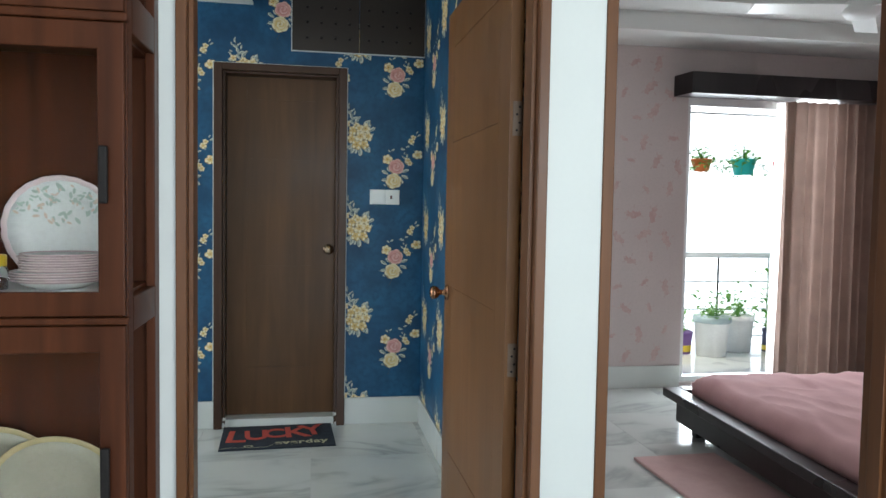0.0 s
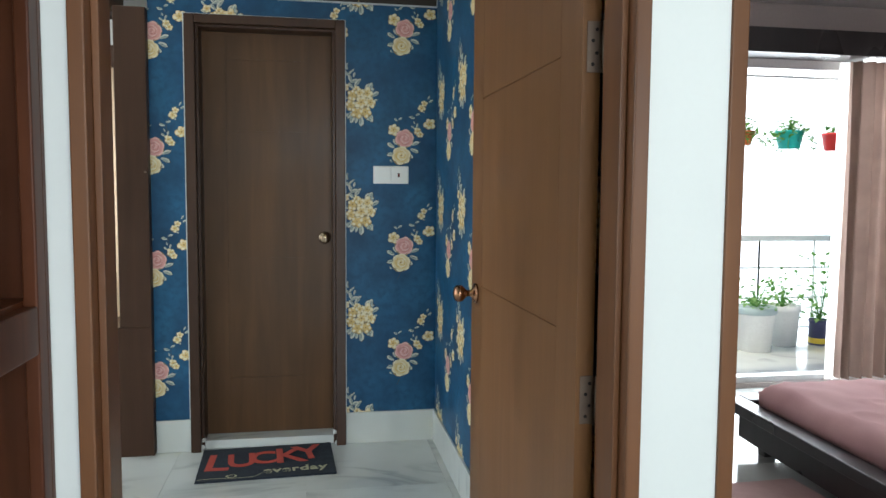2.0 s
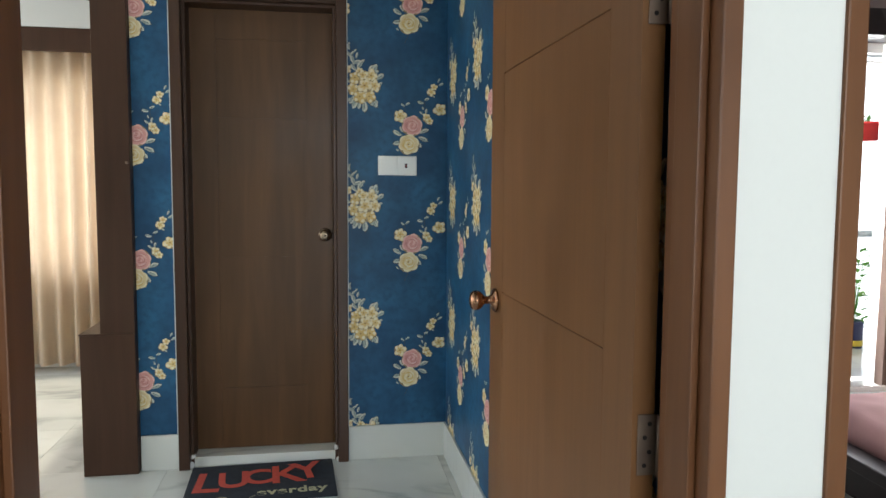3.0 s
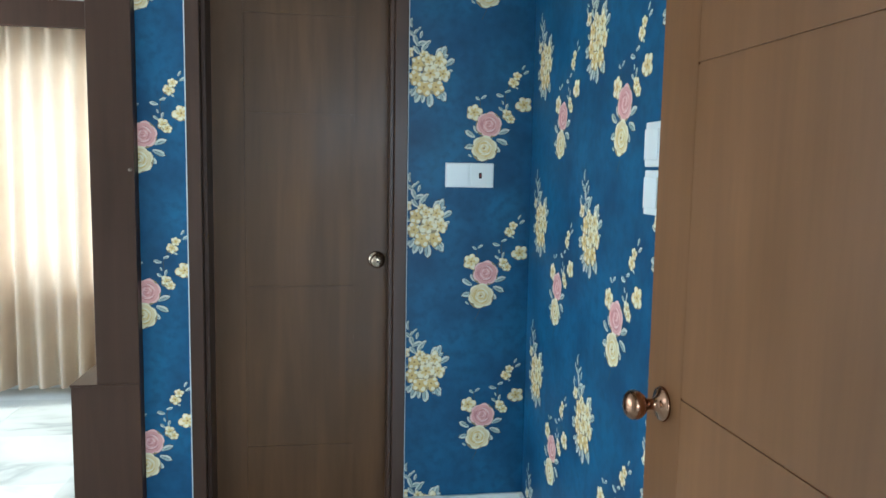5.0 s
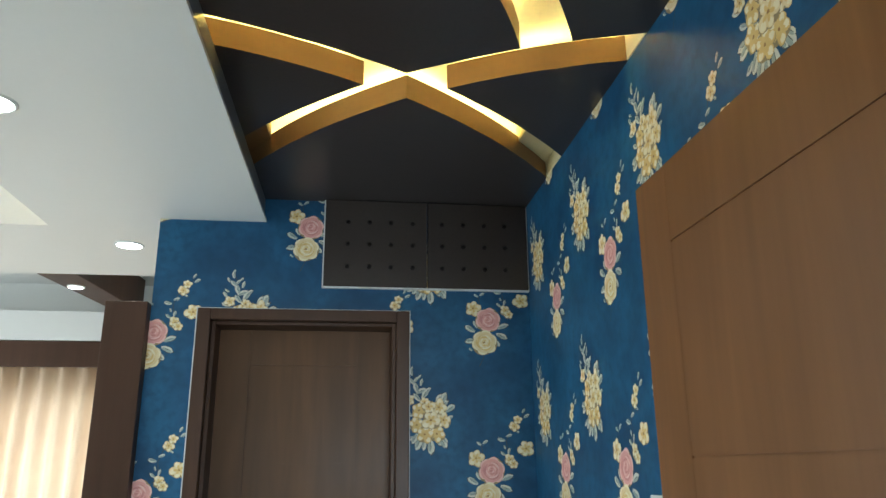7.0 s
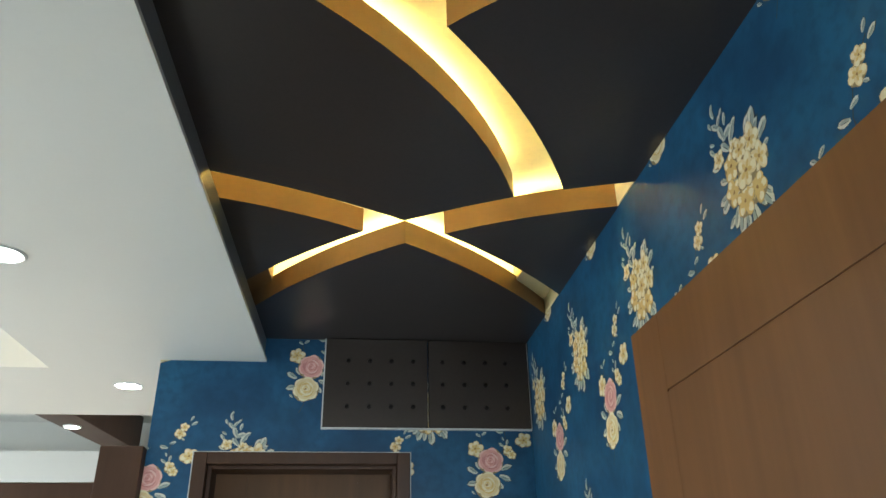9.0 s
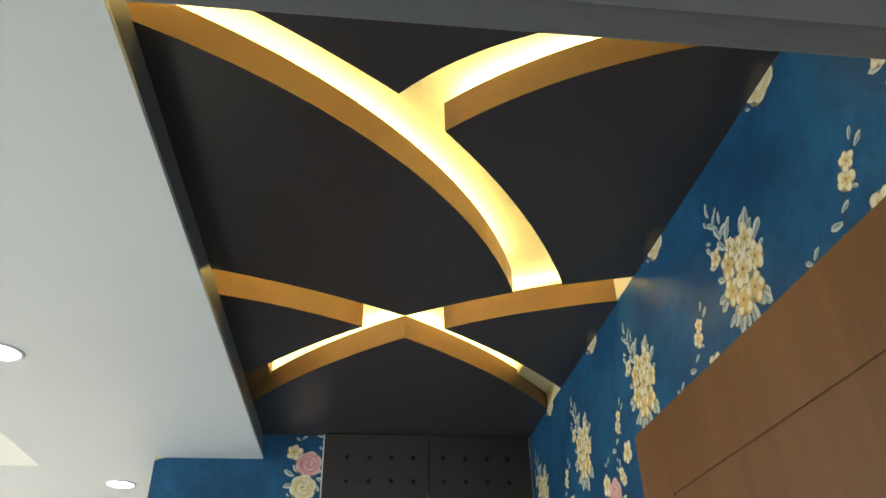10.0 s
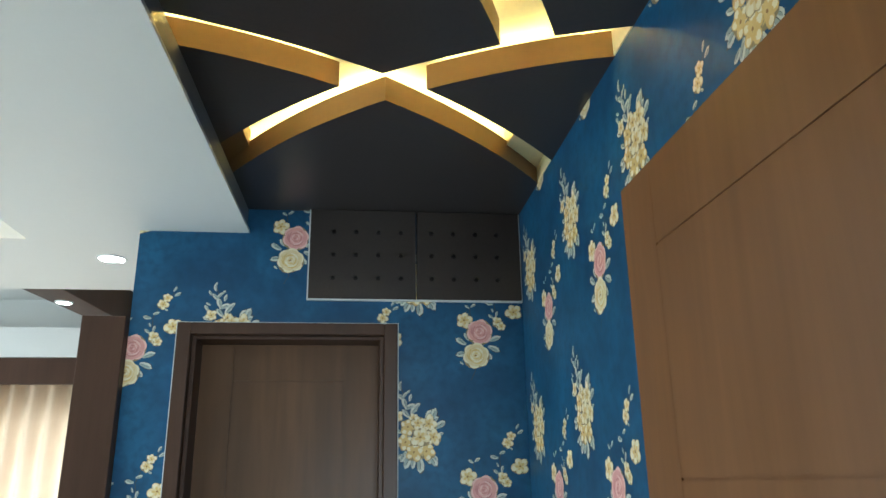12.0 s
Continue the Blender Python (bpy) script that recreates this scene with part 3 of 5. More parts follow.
class Motif:
    """Flat printed shapes: outlines in metres with a layer and an ink."""

    def __init__(self, seed):
        self.shapes, self.rnd, self.base = [], random.Random(seed), 10

    def petal(self, x, y, ang, length, width, ink, start=0.0, tip=0.35, layer=0):
        pts = ((0, 0.25), (0.25, 0.75), (0.55, 1.0), (0.82, 0.78), (1.0, tip))
        out = list(pts) + [(s, -w) for s, w in reversed(pts)]
        c, sn = math.cos(ang), math.sin(ang)
        poly = []
        for s, w in out:
            a = (start + s * length) * self.rnd.uniform(0.93, 1.07)
            b = w * width / 2 * self.rnd.uniform(0.92, 1.08)
            poly.append((x + a * c - b * sn, y + a * sn + b * c))
        self.shapes.append((poly, layer, ink))

    def blob(self, x, y, rx, ry, ang, ink, layer, wave=0.05, n=12):
        """A rounded patch with an uneven edge."""
        c, sn, ph = math.cos(ang), math.sin(ang), self.rnd.uniform(0, 6)
        poly = []
        for k in range(n):
            t = 2 * math.pi * k / n
            f = 1 + wave * math.sin(3 * t + ph) + self.rnd.uniform(-wave, wave) * 0.5
            a, b = rx * f * math.cos(t), ry * f * math.sin(t)
            poly.append((x + a * c - b * sn, y + a * sn + b * c))
        self.shapes.append((poly, layer, ink))

    def crescent(self, x, y, r, a0, sweep, width, ink, layer):
        """A curved stroke, thickest in its middle."""
        n = 6
        outer = [(x + r * math.cos(a0 + sweep * k / n), y + r * math.sin(a0 + sweep * k / n)) for k in range(n + 1)]
        inner = []
        for k in range(n - 1, 0, -1):
            q = r - width * math.sin(math.pi * k / n)
            inner.append((x + q * math.cos(a0 + sweep * k / n), y + q * math.sin(a0 + sweep * k / n)))
        self.shapes.append((outer + inner, layer, ink))

    def flower(self, x, y, r, ink, centre, petals=5, turn=None):
        turn = self.rnd.uniform(0, 6) if turn is None else turn
        spots = [turn + k * 2 * math.pi / petals + self.rnd.uniform(-0.2, 0.2) for k in range(petals)]
        b = self.base
        self.base += 6
        self.blob(x, y - r * 0.06, r * 0.9, r * 0.86, 0, UNDER, b, 0.12)
        for a in spots:
            l = r * self.rnd.uniform(0.84, 1.1)
            d = l * 0.56
            px, py = x + d * math.cos(a), y + d * math.sin(a)
            self.blob(px, py - r * 0.03, l * 0.49, l * 0.45, a, UNDER, b + 1, 0.06, 9)
            self.blob(px, py, l * 0.47, l * 0.40, a, ink, b + 2, 0.07, 10)
            self.blob(px + l * 0.14 * math.cos(a + 0.5), py + l * 0.14 * math.sin(a + 0.5), l * 0.27, l * 0.25, a, PALE_INK, b + 3, 0.1, 8)
            self.petal(x, y, a - 0.12, l * 0.58, r * 0.26, YELLOW, 0.0, 0.1, b + 4)
        self.blob(x, y, r * 0.13, r * 0.11, turn, centre, b + 5, 0.2, 6)

    def rose(self, x, y, r, ink, deep):
        pale = PALE_INK if ink == CREAM else BLUSH
        b = self.base
        self.blob(x, y - 0.03 * r, r * 1.0, r * 0.95, 0.3, UNDER, b, 0.05, 16)
        for k in range(6):
            a = k * 1.047 + 0.3
            px, py = x + 0.52 * r * math.cos(a), y + 0.50 * r * math.sin(a)
            self.blob(px, py, r * 0.50, r * 0.46, a, ink, b + 1 + 2 * (k % 2), 0.05, 12)
            self.crescent(px, py, r * 0.47, a - 1.2, 2.4, r * 0.15, pale, b + 2 + 2 * (k % 2))
        self.blob(x, y, r * 0.66, r * 0.62, 0, deep, b + 6, 0.06, 14)
        self.blob(x + 0.03 * r, y + 0.05 * r, r * 0.61, r * 0.56, 0, ink, b + 7, 0.06, 14)
        for ring, (q, w) in enumerate(((0.56, 0.13), (0.44, 0.12), (0.31, 0.11), (0.18, 0.09))):
            for k in range(3):
                a = k * 2.094 + ring * 0.9
                self.crescent(x, y + 0.02 * r, r * q, a, 1.7, r * w, deep if (k + ring) % 2 else pale, b + 8 + ring)
        self.blob(x - 0.03 * r, y, r * 0.09, r * 0.07, 0.4, OCHRE if ink == CREAM else deep, b + 12, 0.2, 6)
        self.base += 14

    def leaf(self, x, y, ang, length, width=None):
        length *= 0.82
        width = width or length * 0.46
        self.petal(x, y, ang, length * 1.06, width * 1.15, SHADE, 0, 0.06, 1)
        self.petal(x, y, ang, length, width, LEAFC, 0, 0.06, 2)
        c, sn = -math.sin(ang) * width * 0.22, math.cos(ang) * width * 0.22
        self.petal(x - c, y - sn, ang, length * 0.92, width * 0.45, GREYLEAF, 0, 0.06, 3)
        self.petal(x, y, ang, length * 0.8, width * 0.08, SHADE, length * 0.05, 0.05, 4)

    def stem(self, pts, w=0.0022):
        for (x0, y0), (x1, y1) in zip(pts, pts[1:]):
            d = math.hypot(x1 - x0, y1 - y0)
            nx, ny = -(y1 - y0) / d * w / 2, (x1 - x0) / d * w / 2
            self.shapes.append(([(x0 + nx, y0 + ny), (x1 + nx, y1 + ny), (x1 - nx, y1 - ny), (x0 - nx, y0 - ny)], 1, SHADE))


def rose_motif():
    m = Motif(4)
    m.stem([(-0.01, -0.10), (-0.02, -0.14), (-0.035, -0.17)])
    m.stem([(0.03, 0.02), (0.06, 0.05), (0.055, 0.10), (0.075, 0.15), (0.12, 0.19)])
    m.stem([(-0.03, 0.05), (-0.035, 0.09)])
    for x, y, a, l in ((-0.05, -0.045, 2.6, 0.05), (-0.045, -0.075, 3.3, 0.052), (-0.04, -0.03, 2.1, 0.035), (0.03, -0.05, -0.4, 0.052), (0.035, -0.03, 0.35, 0.05),
                       (0.02, -0.07, -0.9, 0.04), (-0.035, 0.085, 2.5, 0.024), (-0.03, 0.09, 0.6, 0.026), (-0.06, -0.115, 2.4, 0.02), (0.05, 0.10, 2.9, 0.034), (0.055, 0.115, 0.3, 0.026),
                       (0.12, 0.18, 0.5, 0.028), (0.115, 0.195, 1.0, 0.024), (0.09, 0.135, -0.6, 0.018), (0.05, 0.05, 2.5, 0.026), (0.06, 0.055, 1.3, 0.026), (0.045, 0.085, -1.2, 0.018)):
        m.leaf(x, y, a, l)
    m.flower(0.066, 0.035, 0.021, CREAM, OCHRE)
    m.flower(0.078, 0.022, 0.017, CREAM, OCHRE)
    m.flower(0.085, 0.150, 0.019, CREAM, OCHRE)
    m.flower(0.098, 0.172, 0.016, CREAM, OCHRE)
    m.flower(0.125, 0.073, 0.030, CREAM, OCHRE, 5)
    m.flower(-0.055, 0.042, 0.029, CREAM, OCHRE, 5)
    m.rose(0.0, 0.0, 0.047, PINK, DEEP)
    m.rose(-0.015, -0.083, 0.047, CREAM, YELLOW)
    return m.shapes


def cluster_motif():
    m = Motif(9)
    m.stem([(-0.02, 0.06), (-0.045, 0.11), (-0.055, 0.15), (-0.07, 0.19)])
    for x, y, a, l in ((-0.045, -0.04, -2.1, 0.048), (-0.06, -0.01, -2.7, 0.05), (-0.06, 0.02, 2.7, 0.035), (0.02, -0.05, -1.1, 0.042), (0.03, 0.05, 0.6, 0.05), (0.02, 0.06, 1.1, 0.05),
                       (-0.035, 0.07, 2.3, 0.045), (-0.03, 0.08, 1.0, 0.05), (-0.045, 0.10, 1.9, 0.045), (-0.05, 0.10, 0.4, 0.045), (-0.055, 0.13, 2.4, 0.036), (-0.06, 0.135, 0.9, 0.03),
                       (-0.065, 0.16, 1.8, 0.03), (-0.07, 0.175, 1.2, 0.022), (-0.08, 0.11, 2.6, 0.022), (0.06, 0.015, 0.2, 0.026), (-0.02, -0.06, -1.7, 0.042), (-0.07, 0.06, 2.9, 0.04), (-0.085, 0.09, 2.2, 0.03), (-0.02, 0.10, 0.7, 0.035), (-0.035, 0.125, 1.3, 0.03), (-0.08, 0.145, 2.0, 0.024), (-0.045, 0.15, 0.8, 0.022), (0.04, -0.05, -0.8, 0.034), (-0.06, -0.05, -2.6, 0.034)):
        m.leaf(x, y, a, l)
    m.flower(-0.075, 0.075, 0.02, CREAM, OCHRE)
    m.flower(-0.02, 0.068, 0.018, CREAM, OCHRE)
    for x, y, a, l in ((-0.02, -0.02, 2.2, 0.05), (0.02, 0.01, -0.3, 0.055), (0.0, -0.03, -2.0, 0.05), (0.01, 0.03, 0.8, 0.05)):
        m.leaf(x, y, a, l)
    for x, y, a, l in ((0.0, -0.058, -1.5, 0.062), (-0.03, -0.05, -2.0, 0.058), (0.032, -0.05, -1.0, 0.055), (0.052, 0.035, 0.6, 0.052), (0.036, 0.058, 1.15, 0.058), (-0.058, -0.006, 3.2, 0.05)):
        m.leaf(x, y, a, l, l * 0.40)
    for x, y, r in ((-0.040, 0.040, 0.028), (0.030, 0.050, 0.029), (-0.048, -0.010, 0.030), (0.046, 0.006, 0.028), (-0.006, 0.052, 0.026), (0.022, -0.040, 0.032),
                    (-0.020, -0.042, 0.031), (0.002, 0.006, 0.034)):
        m.flower(x, y, r, CREAM if m.rnd.random() < 0.75 else YELLOW, OCHRE)
    return m.shapes


def stamp(name, places, to_world, cuts, label, hole=None):
    verts, faces, inks = [], [], []
    for shapes, u, v in places:
        for rank, (poly, layer, ink) in enumerate(sorted(shapes, key=lambda q: q[1])):
            base = len(verts)
            verts += [to_world(u + a, v + b, 0.0005 + rank * 0.0000022) for a, b in poly]
            faces.append(tuple(range(base, base + len(poly))))
            inks.append(ink)
    me = bpy.data.meshes.new(name)
    me.from_pydata(verts, [], faces)
    for m in PRINT:
        me.materials.append(m)
    me.polygons.foreach_set("material_index", inks)
    bm = bmesh.new()
    bm.from_mesh(me)
    for co, no in cuts:
        bmesh.ops.bisect_plane(bm, geom=bm.verts[:] + bm.edges[:] + bm.faces[:], plane_co=co, plane_no=no, clear_outer=True)
    if hole:
        x0, x1, z1 = hole
        for co, no in (((x0, 0, 0), (1, 0, 0)), ((x1, 0, 0), (1, 0, 0)), ((0, 0, z1), (0, 0, 1))):
            bmesh.ops.bisect_plane(bm, geom=bm.verts[:] + bm.edges[:] + bm.faces[:], plane_co=co, plane_no=no)
        inside = [f for f in bm.faces if x0 < f.calc_center_median().x < x1 and f.calc_center_median().z < z1]
        bmesh.ops.delete(bm, geom=inside, context="FACES")
    bm.to_mesh(me)
    bm.free()
    return tagged(new(name, me), label, "wallpaper print", kind="stuff")


ROSE, CLUSTER = rose_motif(), cluster_motif()
places = []
for k in range(-3, 4):
    places += [(CLUSTER, 0.657, 1.714 + 0.53 * k), (ROSE, 0.871, 1.549 + 0.53 * k)]
    places += [(ROSE, -0.302, 1.487 + 0.53 * k)]
places += [(ROSE, 0.217, 2.414), (CLUSTER, 0.02, 2.055), (ROSE, 0.444, 1.976)]
stamp("wallpaper_print", places, lambda u, v, d: (u, ENDW - d, v),
      [((-0.32, 0, 0), (-1, 0, 0)), ((RIGHT, 0, 0), (1, 0, 0)), ((0, 0, 0.185), (0, 0, -1)), ((0, 0, 2.6), (0, 0, 1))], "cream and pink flowers printed on blue wallpaper", (-0.15, 0.575, 2.09))
places = []
for j in range(5):
    for k in range(-3, 3):
        places += [(CLUSTER, -(4.375 - 0.502 * j), 1.733 + 0.53 * k), (ROSE, -(4.165 - 0.502 * j), 1.556 + 0.53 * k)]
stamp("wallpaper_print", places, lambda u, v, d: (RIGHT - d, -u, v),
      [((0, ENDW, 0), (0, 1, 0)), ((0, FRONT1, 0), (0, -1, 0)), ((0, 0, 0.185), (0, 0, -1)), ((0, 0, 2.6), (0, 0, 1))], "cream and pink flowers printed on blue wallpaper")


# ---- door mat ----
def lettering(name, text, size, mat, parent, m, bold=0.0, spread=1.0):
    cu = bpy.data.curves.new(name, "FONT")
    cu.body, cu.size, cu.offset, cu.extrude, cu.space_character = text, size, bold, 0.0006, spread
    tmp = bpy.data.objects.new(name, cu)
    scene.collection.objects.link(tmp)
    bpy.context.view_layer.update()
    me = bpy.data.meshes.new_from_object(tmp)
    bpy.data.objects.remove(tmp)
    me.materials.clear()
    me.materials.append(mat)
    ob = new(name, me)
    ob.parent, ob.matrix_basis = parent, m
    return ob


def door_mat():
    ob = thing("door_mat", "dark navy rubber-backed door mat with red and cream lettering", "door mat", (-0.083, 4.098, FLOOR))
    ob.rotation_euler = (0, 0, radians(2.4))
    navy = mottled("navy_pile", (0.012, 0.018, 0.028), (0.020, 0.030, 0.045), 30, 0.95, 500, 0.5)
    red = mottled("red_print", (0.55, 0.085, 0.055), (0.45, 0.06, 0.045), 30, 0.9, 500, 0.4)
    cream = mottled("cream_print", (0.50, 0.48, 0.30), (0.42, 0.40, 0.26), 30, 0.9, 500, 0.4)
    part("mat_top", boxes((0, 0.606, 0, 0.412, 0.001, 0.008), bevel=0.003), navy, ob)
    for lift, (ch, x, y, s, turn) in enumerate((("L", 0.014, 0.120, 0.265, -3), ("U", 0.120, 0.142, 0.215, 3), ("C", 0.228, 0.156, 0.20, 6), ("K", 0.334, 0.152, 0.245, 2), ("Y", 0.440, 0.172, 0.235, 8))):
        o = lettering("letter", ch, s, red, ob, pose(x, y * 1.09, 0.0082 + 0.0009 * lift, 0, 0, turn), 0.0045)
        o.scale = (0.9, 1.08, 1.0)
    lettering("lettering", "everday", 0.083, cream, ob, pose(0.285, 0.055, 0.0082, 0, 0, 2), 0.0022, 1.08)
    ring = bmesh.new()
    n = 24
    for k in range(n):
        a0, a1 = 2 * math.pi * k / n, 2 * math.pi * (k + 1) / n
        q = [(0.150 + r * 1.35 * math.cos(a), 0.045 + r * math.sin(a), 0.0087) for r, a in ((0.018, a0), (0.012, a0), (0.012, a1), (0.018, a1))]
        ring.faces.new([ring.verts.new(p) for p in q][::-1])
    for (x0, y0), (x1, y1) in zip([(0.01 + 0.03 * i, 0.022 + 0.006 * math.sin(i * 0.8)) for i in range(9)], [(0.04 + 0.03 * i, 0.022 + 0.006 * math.sin(i * 0.8 + 0.8) + (0.03 if i == 8 else 0)) for i in range(9)]):
        ring.faces.new([ring.verts.new(p) for p in ((x0, y0, 0.0087), (x1, y1, 0.0087), (x1, y1 + 0.004, 0.0087), (x0, y0 + 0.004, 0.0087))])
    part("scroll_line", ring, cream, ob)


door_mat()


# ---- dining side ----
def tall_unit():
    ob = thing("tall_cabinet", "dark brown wooden cabinet with a deeper base, at the wall's end", "cabinet", (-0.4, 4.49, 0))
    for nm, b in (("upper_body", (-0.462, -0.322, 4.49, 5.28, 0.645, 2.117)), ("base_body", (-0.545, -0.322, 4.488, 5.30, FLOOR, 0.643))):
        bm = boxes(b, bevel=0.003)
        bmesh.ops.transform(bm, matrix=Matrix.Translation(-ob.location), verts=bm.verts[:])
        part(nm, bm, POST, ob)
    bm = boxes((-0.548, -0.322, 4.486, 5.302, 0.640, 0.648), bevel=0.0015)
    bmesh.ops.transform(bm, matrix=Matrix.Translation(-ob.location), verts=bm.verts[:])
    part("ledge", bm, POST, ob)
    part("catch", lathe([(0.004, 0.0), (0.006, 0.004), (0.006, 0.010), (0.002, 0.012)], 12, "-Y", (0.066, 0.0, 1.37)), STEEL, ob, "small metal catch")


tall_unit()


def drape(x0, x1, y, z0, z1, folds, depth, seed, thick=0.003):
    """A hanging curtain with uneven folds that deepen towards the hem."""
    rnd = random.Random(seed)
    bm = bmesh.new()
    n, rows = folds * 10, 8
    ph = [rnd.uniform(-0.5, 0.5) for _ in range(folds + 2)]
    amp = [rnd.uniform(0.6, 1.25) for _ in range(folds + 2)]
    grid = []
    for j in range(rows + 1):
        v = j / rows
        row = []
        for i in range(n + 1):
            u = i / n
            k = min(int(u * folds), folds)
            f = u * folds - k
            a = amp[k] * (1 - f) + amp[k + 1] * f
            p = ph[k] * (1 - f) + ph[k + 1] * f
            s = math.sin(2 * math.pi * u * folds + p * (1 + 0.4 * v))
            yy = y + depth * a * (0.75 + 0.4 * v) * (abs(s) ** 0.8) * (1 if s > 0 else -1)
            row.append(bm.verts.new((x0 + (x1 - x0) * u + 0.006 * math.sin(u * 40 + v * 3), yy, z1 + (z0 - z1) * v)))
        grid.append(row)
    for a, b in zip(grid, grid[1:]):
        for i in range(n):
            bm.faces.new((a[i], a[i + 1], b[i + 1], b[i]))
    return bm


CREAMCLOTH = cloth("cream_curtain", (0.70, 0.57, 0.42), (0.63, 0.50, 0.37), 0.42)
curtain = thing("curtain", "cream floor-length curtain hanging in soft folds before a window", "curtain", (-1.45, 6.45, 0.05))
bm = drape(-2.75, -0.25, 6.45, 0.075, 2.20, 23, 0.055, 3)
bmesh.ops.transform(bm, matrix=Matrix.Translation(-curtain.location), verts=bm.verts[:])
part("fabric", bm, CREAMCLOTH, curtain, smooth=True)
part("curtain_rod", lathe([(0.012, -1.25), (0.012, 1.3)], 12, "-X", (0, 0.0, 2.19)), STEEL, curtain)
structure("pelmet_dining", boxes((-3.2, 0.2, 6.335, 6.365, 2.128, 2.275), (-3.2, 0.2, 6.365, 6.6, 2.26, 2.275), bevel=0.003), POST, "dark wooden curtain pelmet", "pelmet")
structure("bulkhead_dining", boxes((-3.2, 0.2, 6.33, 6.6, 2.277, 2.447)), CEIL, "white bulkhead over the pelmet", "bulkhead")
beam = thing("ceiling_beam", "dark wooden ceiling beam with a small downlight", "beam", (-1.0, 6.3, 2.6))
bm = prism([(-1.15, 5.385), (-0.955, 5.385), (-0.865, 6.45), (-1.01, 6.45)], 2.47, 2.67)
bmesh.ops.bevel(bm, geom=bm.edges[:], offset=0.004, segments=2, affect="EDGES", profile=0.5)
bmesh.ops.transform(bm, matrix=Matrix.Translation(-beam.location), verts=bm.verts[:])
part("beam_body", bm, POST, beam)
part("downlight", lathe([(0.034, -0.004), (0.034, 0.002)], 16, "Z", (-0.03, -0.50, -0.131)), SPOT, beam)
part("downlight_rim", lathe([(0.034, 0.001), (0.034, -0.006), (0.042, -0.006), (0.044, 0.001)], 20, "Z", (-0.03, -0.50, -0.131)), PLASTIC, beam)


def downlight(x, y):
    ob = thing("downlight", "round recessed downlight glowing in the white ceiling", "downlight", (x, y, WHITE_Z), "ceiling downlights")
    bm = bmesh.new()
    n = 28
    prof = [(0.058, 0.0), (0.056, -0.004), (0.049, -0.005), (0.047, 0.0005)]
    rings = [[bm.verts.new((r * math.cos(2 * math.pi * k / n), r * math.sin(2 * math.pi * k / n), z)) for k in range(n)] for r, z in prof]
    for a, b in zip(rings, rings[1:]):
        for k in range(n):
            bm.faces.new((a[k], a[(k + 1) % n], b[(k + 1) % n], b[k]))
    part("rim", bm, PLASTIC, ob, smooth=True)
    part("lens", lathe([(0.047, -0.002), (0.047, -0.001)], n, "Z"), SPOT, ob)
    return ob


lamp_a = downlight(-0.52, 4.88)
copy_thing(lamp_a, pose(-0.52, 3.66, WHITE_Z))
tagged(part("cove_strip", boxes((-0.751, -0.746, 2.95, 4.6, 2.50, 2.512)), COVELED), "warm led strip inside the ceiling tray", "led strip")


# ---- display cabinet ----
def ring_frame(x0, x1, y0, y1, z0, z1, side, low, top):
    """A flat rectangular frame as one mesh, its edges eased."""
    bm = bmesh.new()
    out = ((x0, z0), (x1, z0), (x1, z1), (x0, z1))
    inn = ((x0 + side, z0 + low), (x1 - side, z0 + low), (x1 - side, z1 - top), (x0 + side, z1 - top))
    v = [[bm.verts.new((x, y, z)) for x, z in pts] for y in (y0, y1) for pts in (out, inn)]
    for k in range(4):
        n = (k + 1) % 4
        bm.faces.new((v[0][k], v[0][n], v[1][n], v[1][k]))
        bm.faces.new((v[2][n], v[2][k], v[3][k], v[3][n]))
        bm.faces.new((v[0][n], v[0][k], v[2][k], v[2][n]))
        bm.faces.new((v[1][k], v[1][n], v[3][n], v[3][k]))
    bmesh.ops.recalc_face_normals(bm, faces=bm.faces[:])
    rims = [e for e in bm.edges if abs(e.verts[0].co.y - e.verts[1].co.y) < 1e-6 and (e.verts[0] in v[0]) == (e.verts[1] in v[0])]
    bmesh.ops.bevel(bm, geom=rims, offset=0.003, segments=2, affect="EDGES", profile=0.5)
    return bm


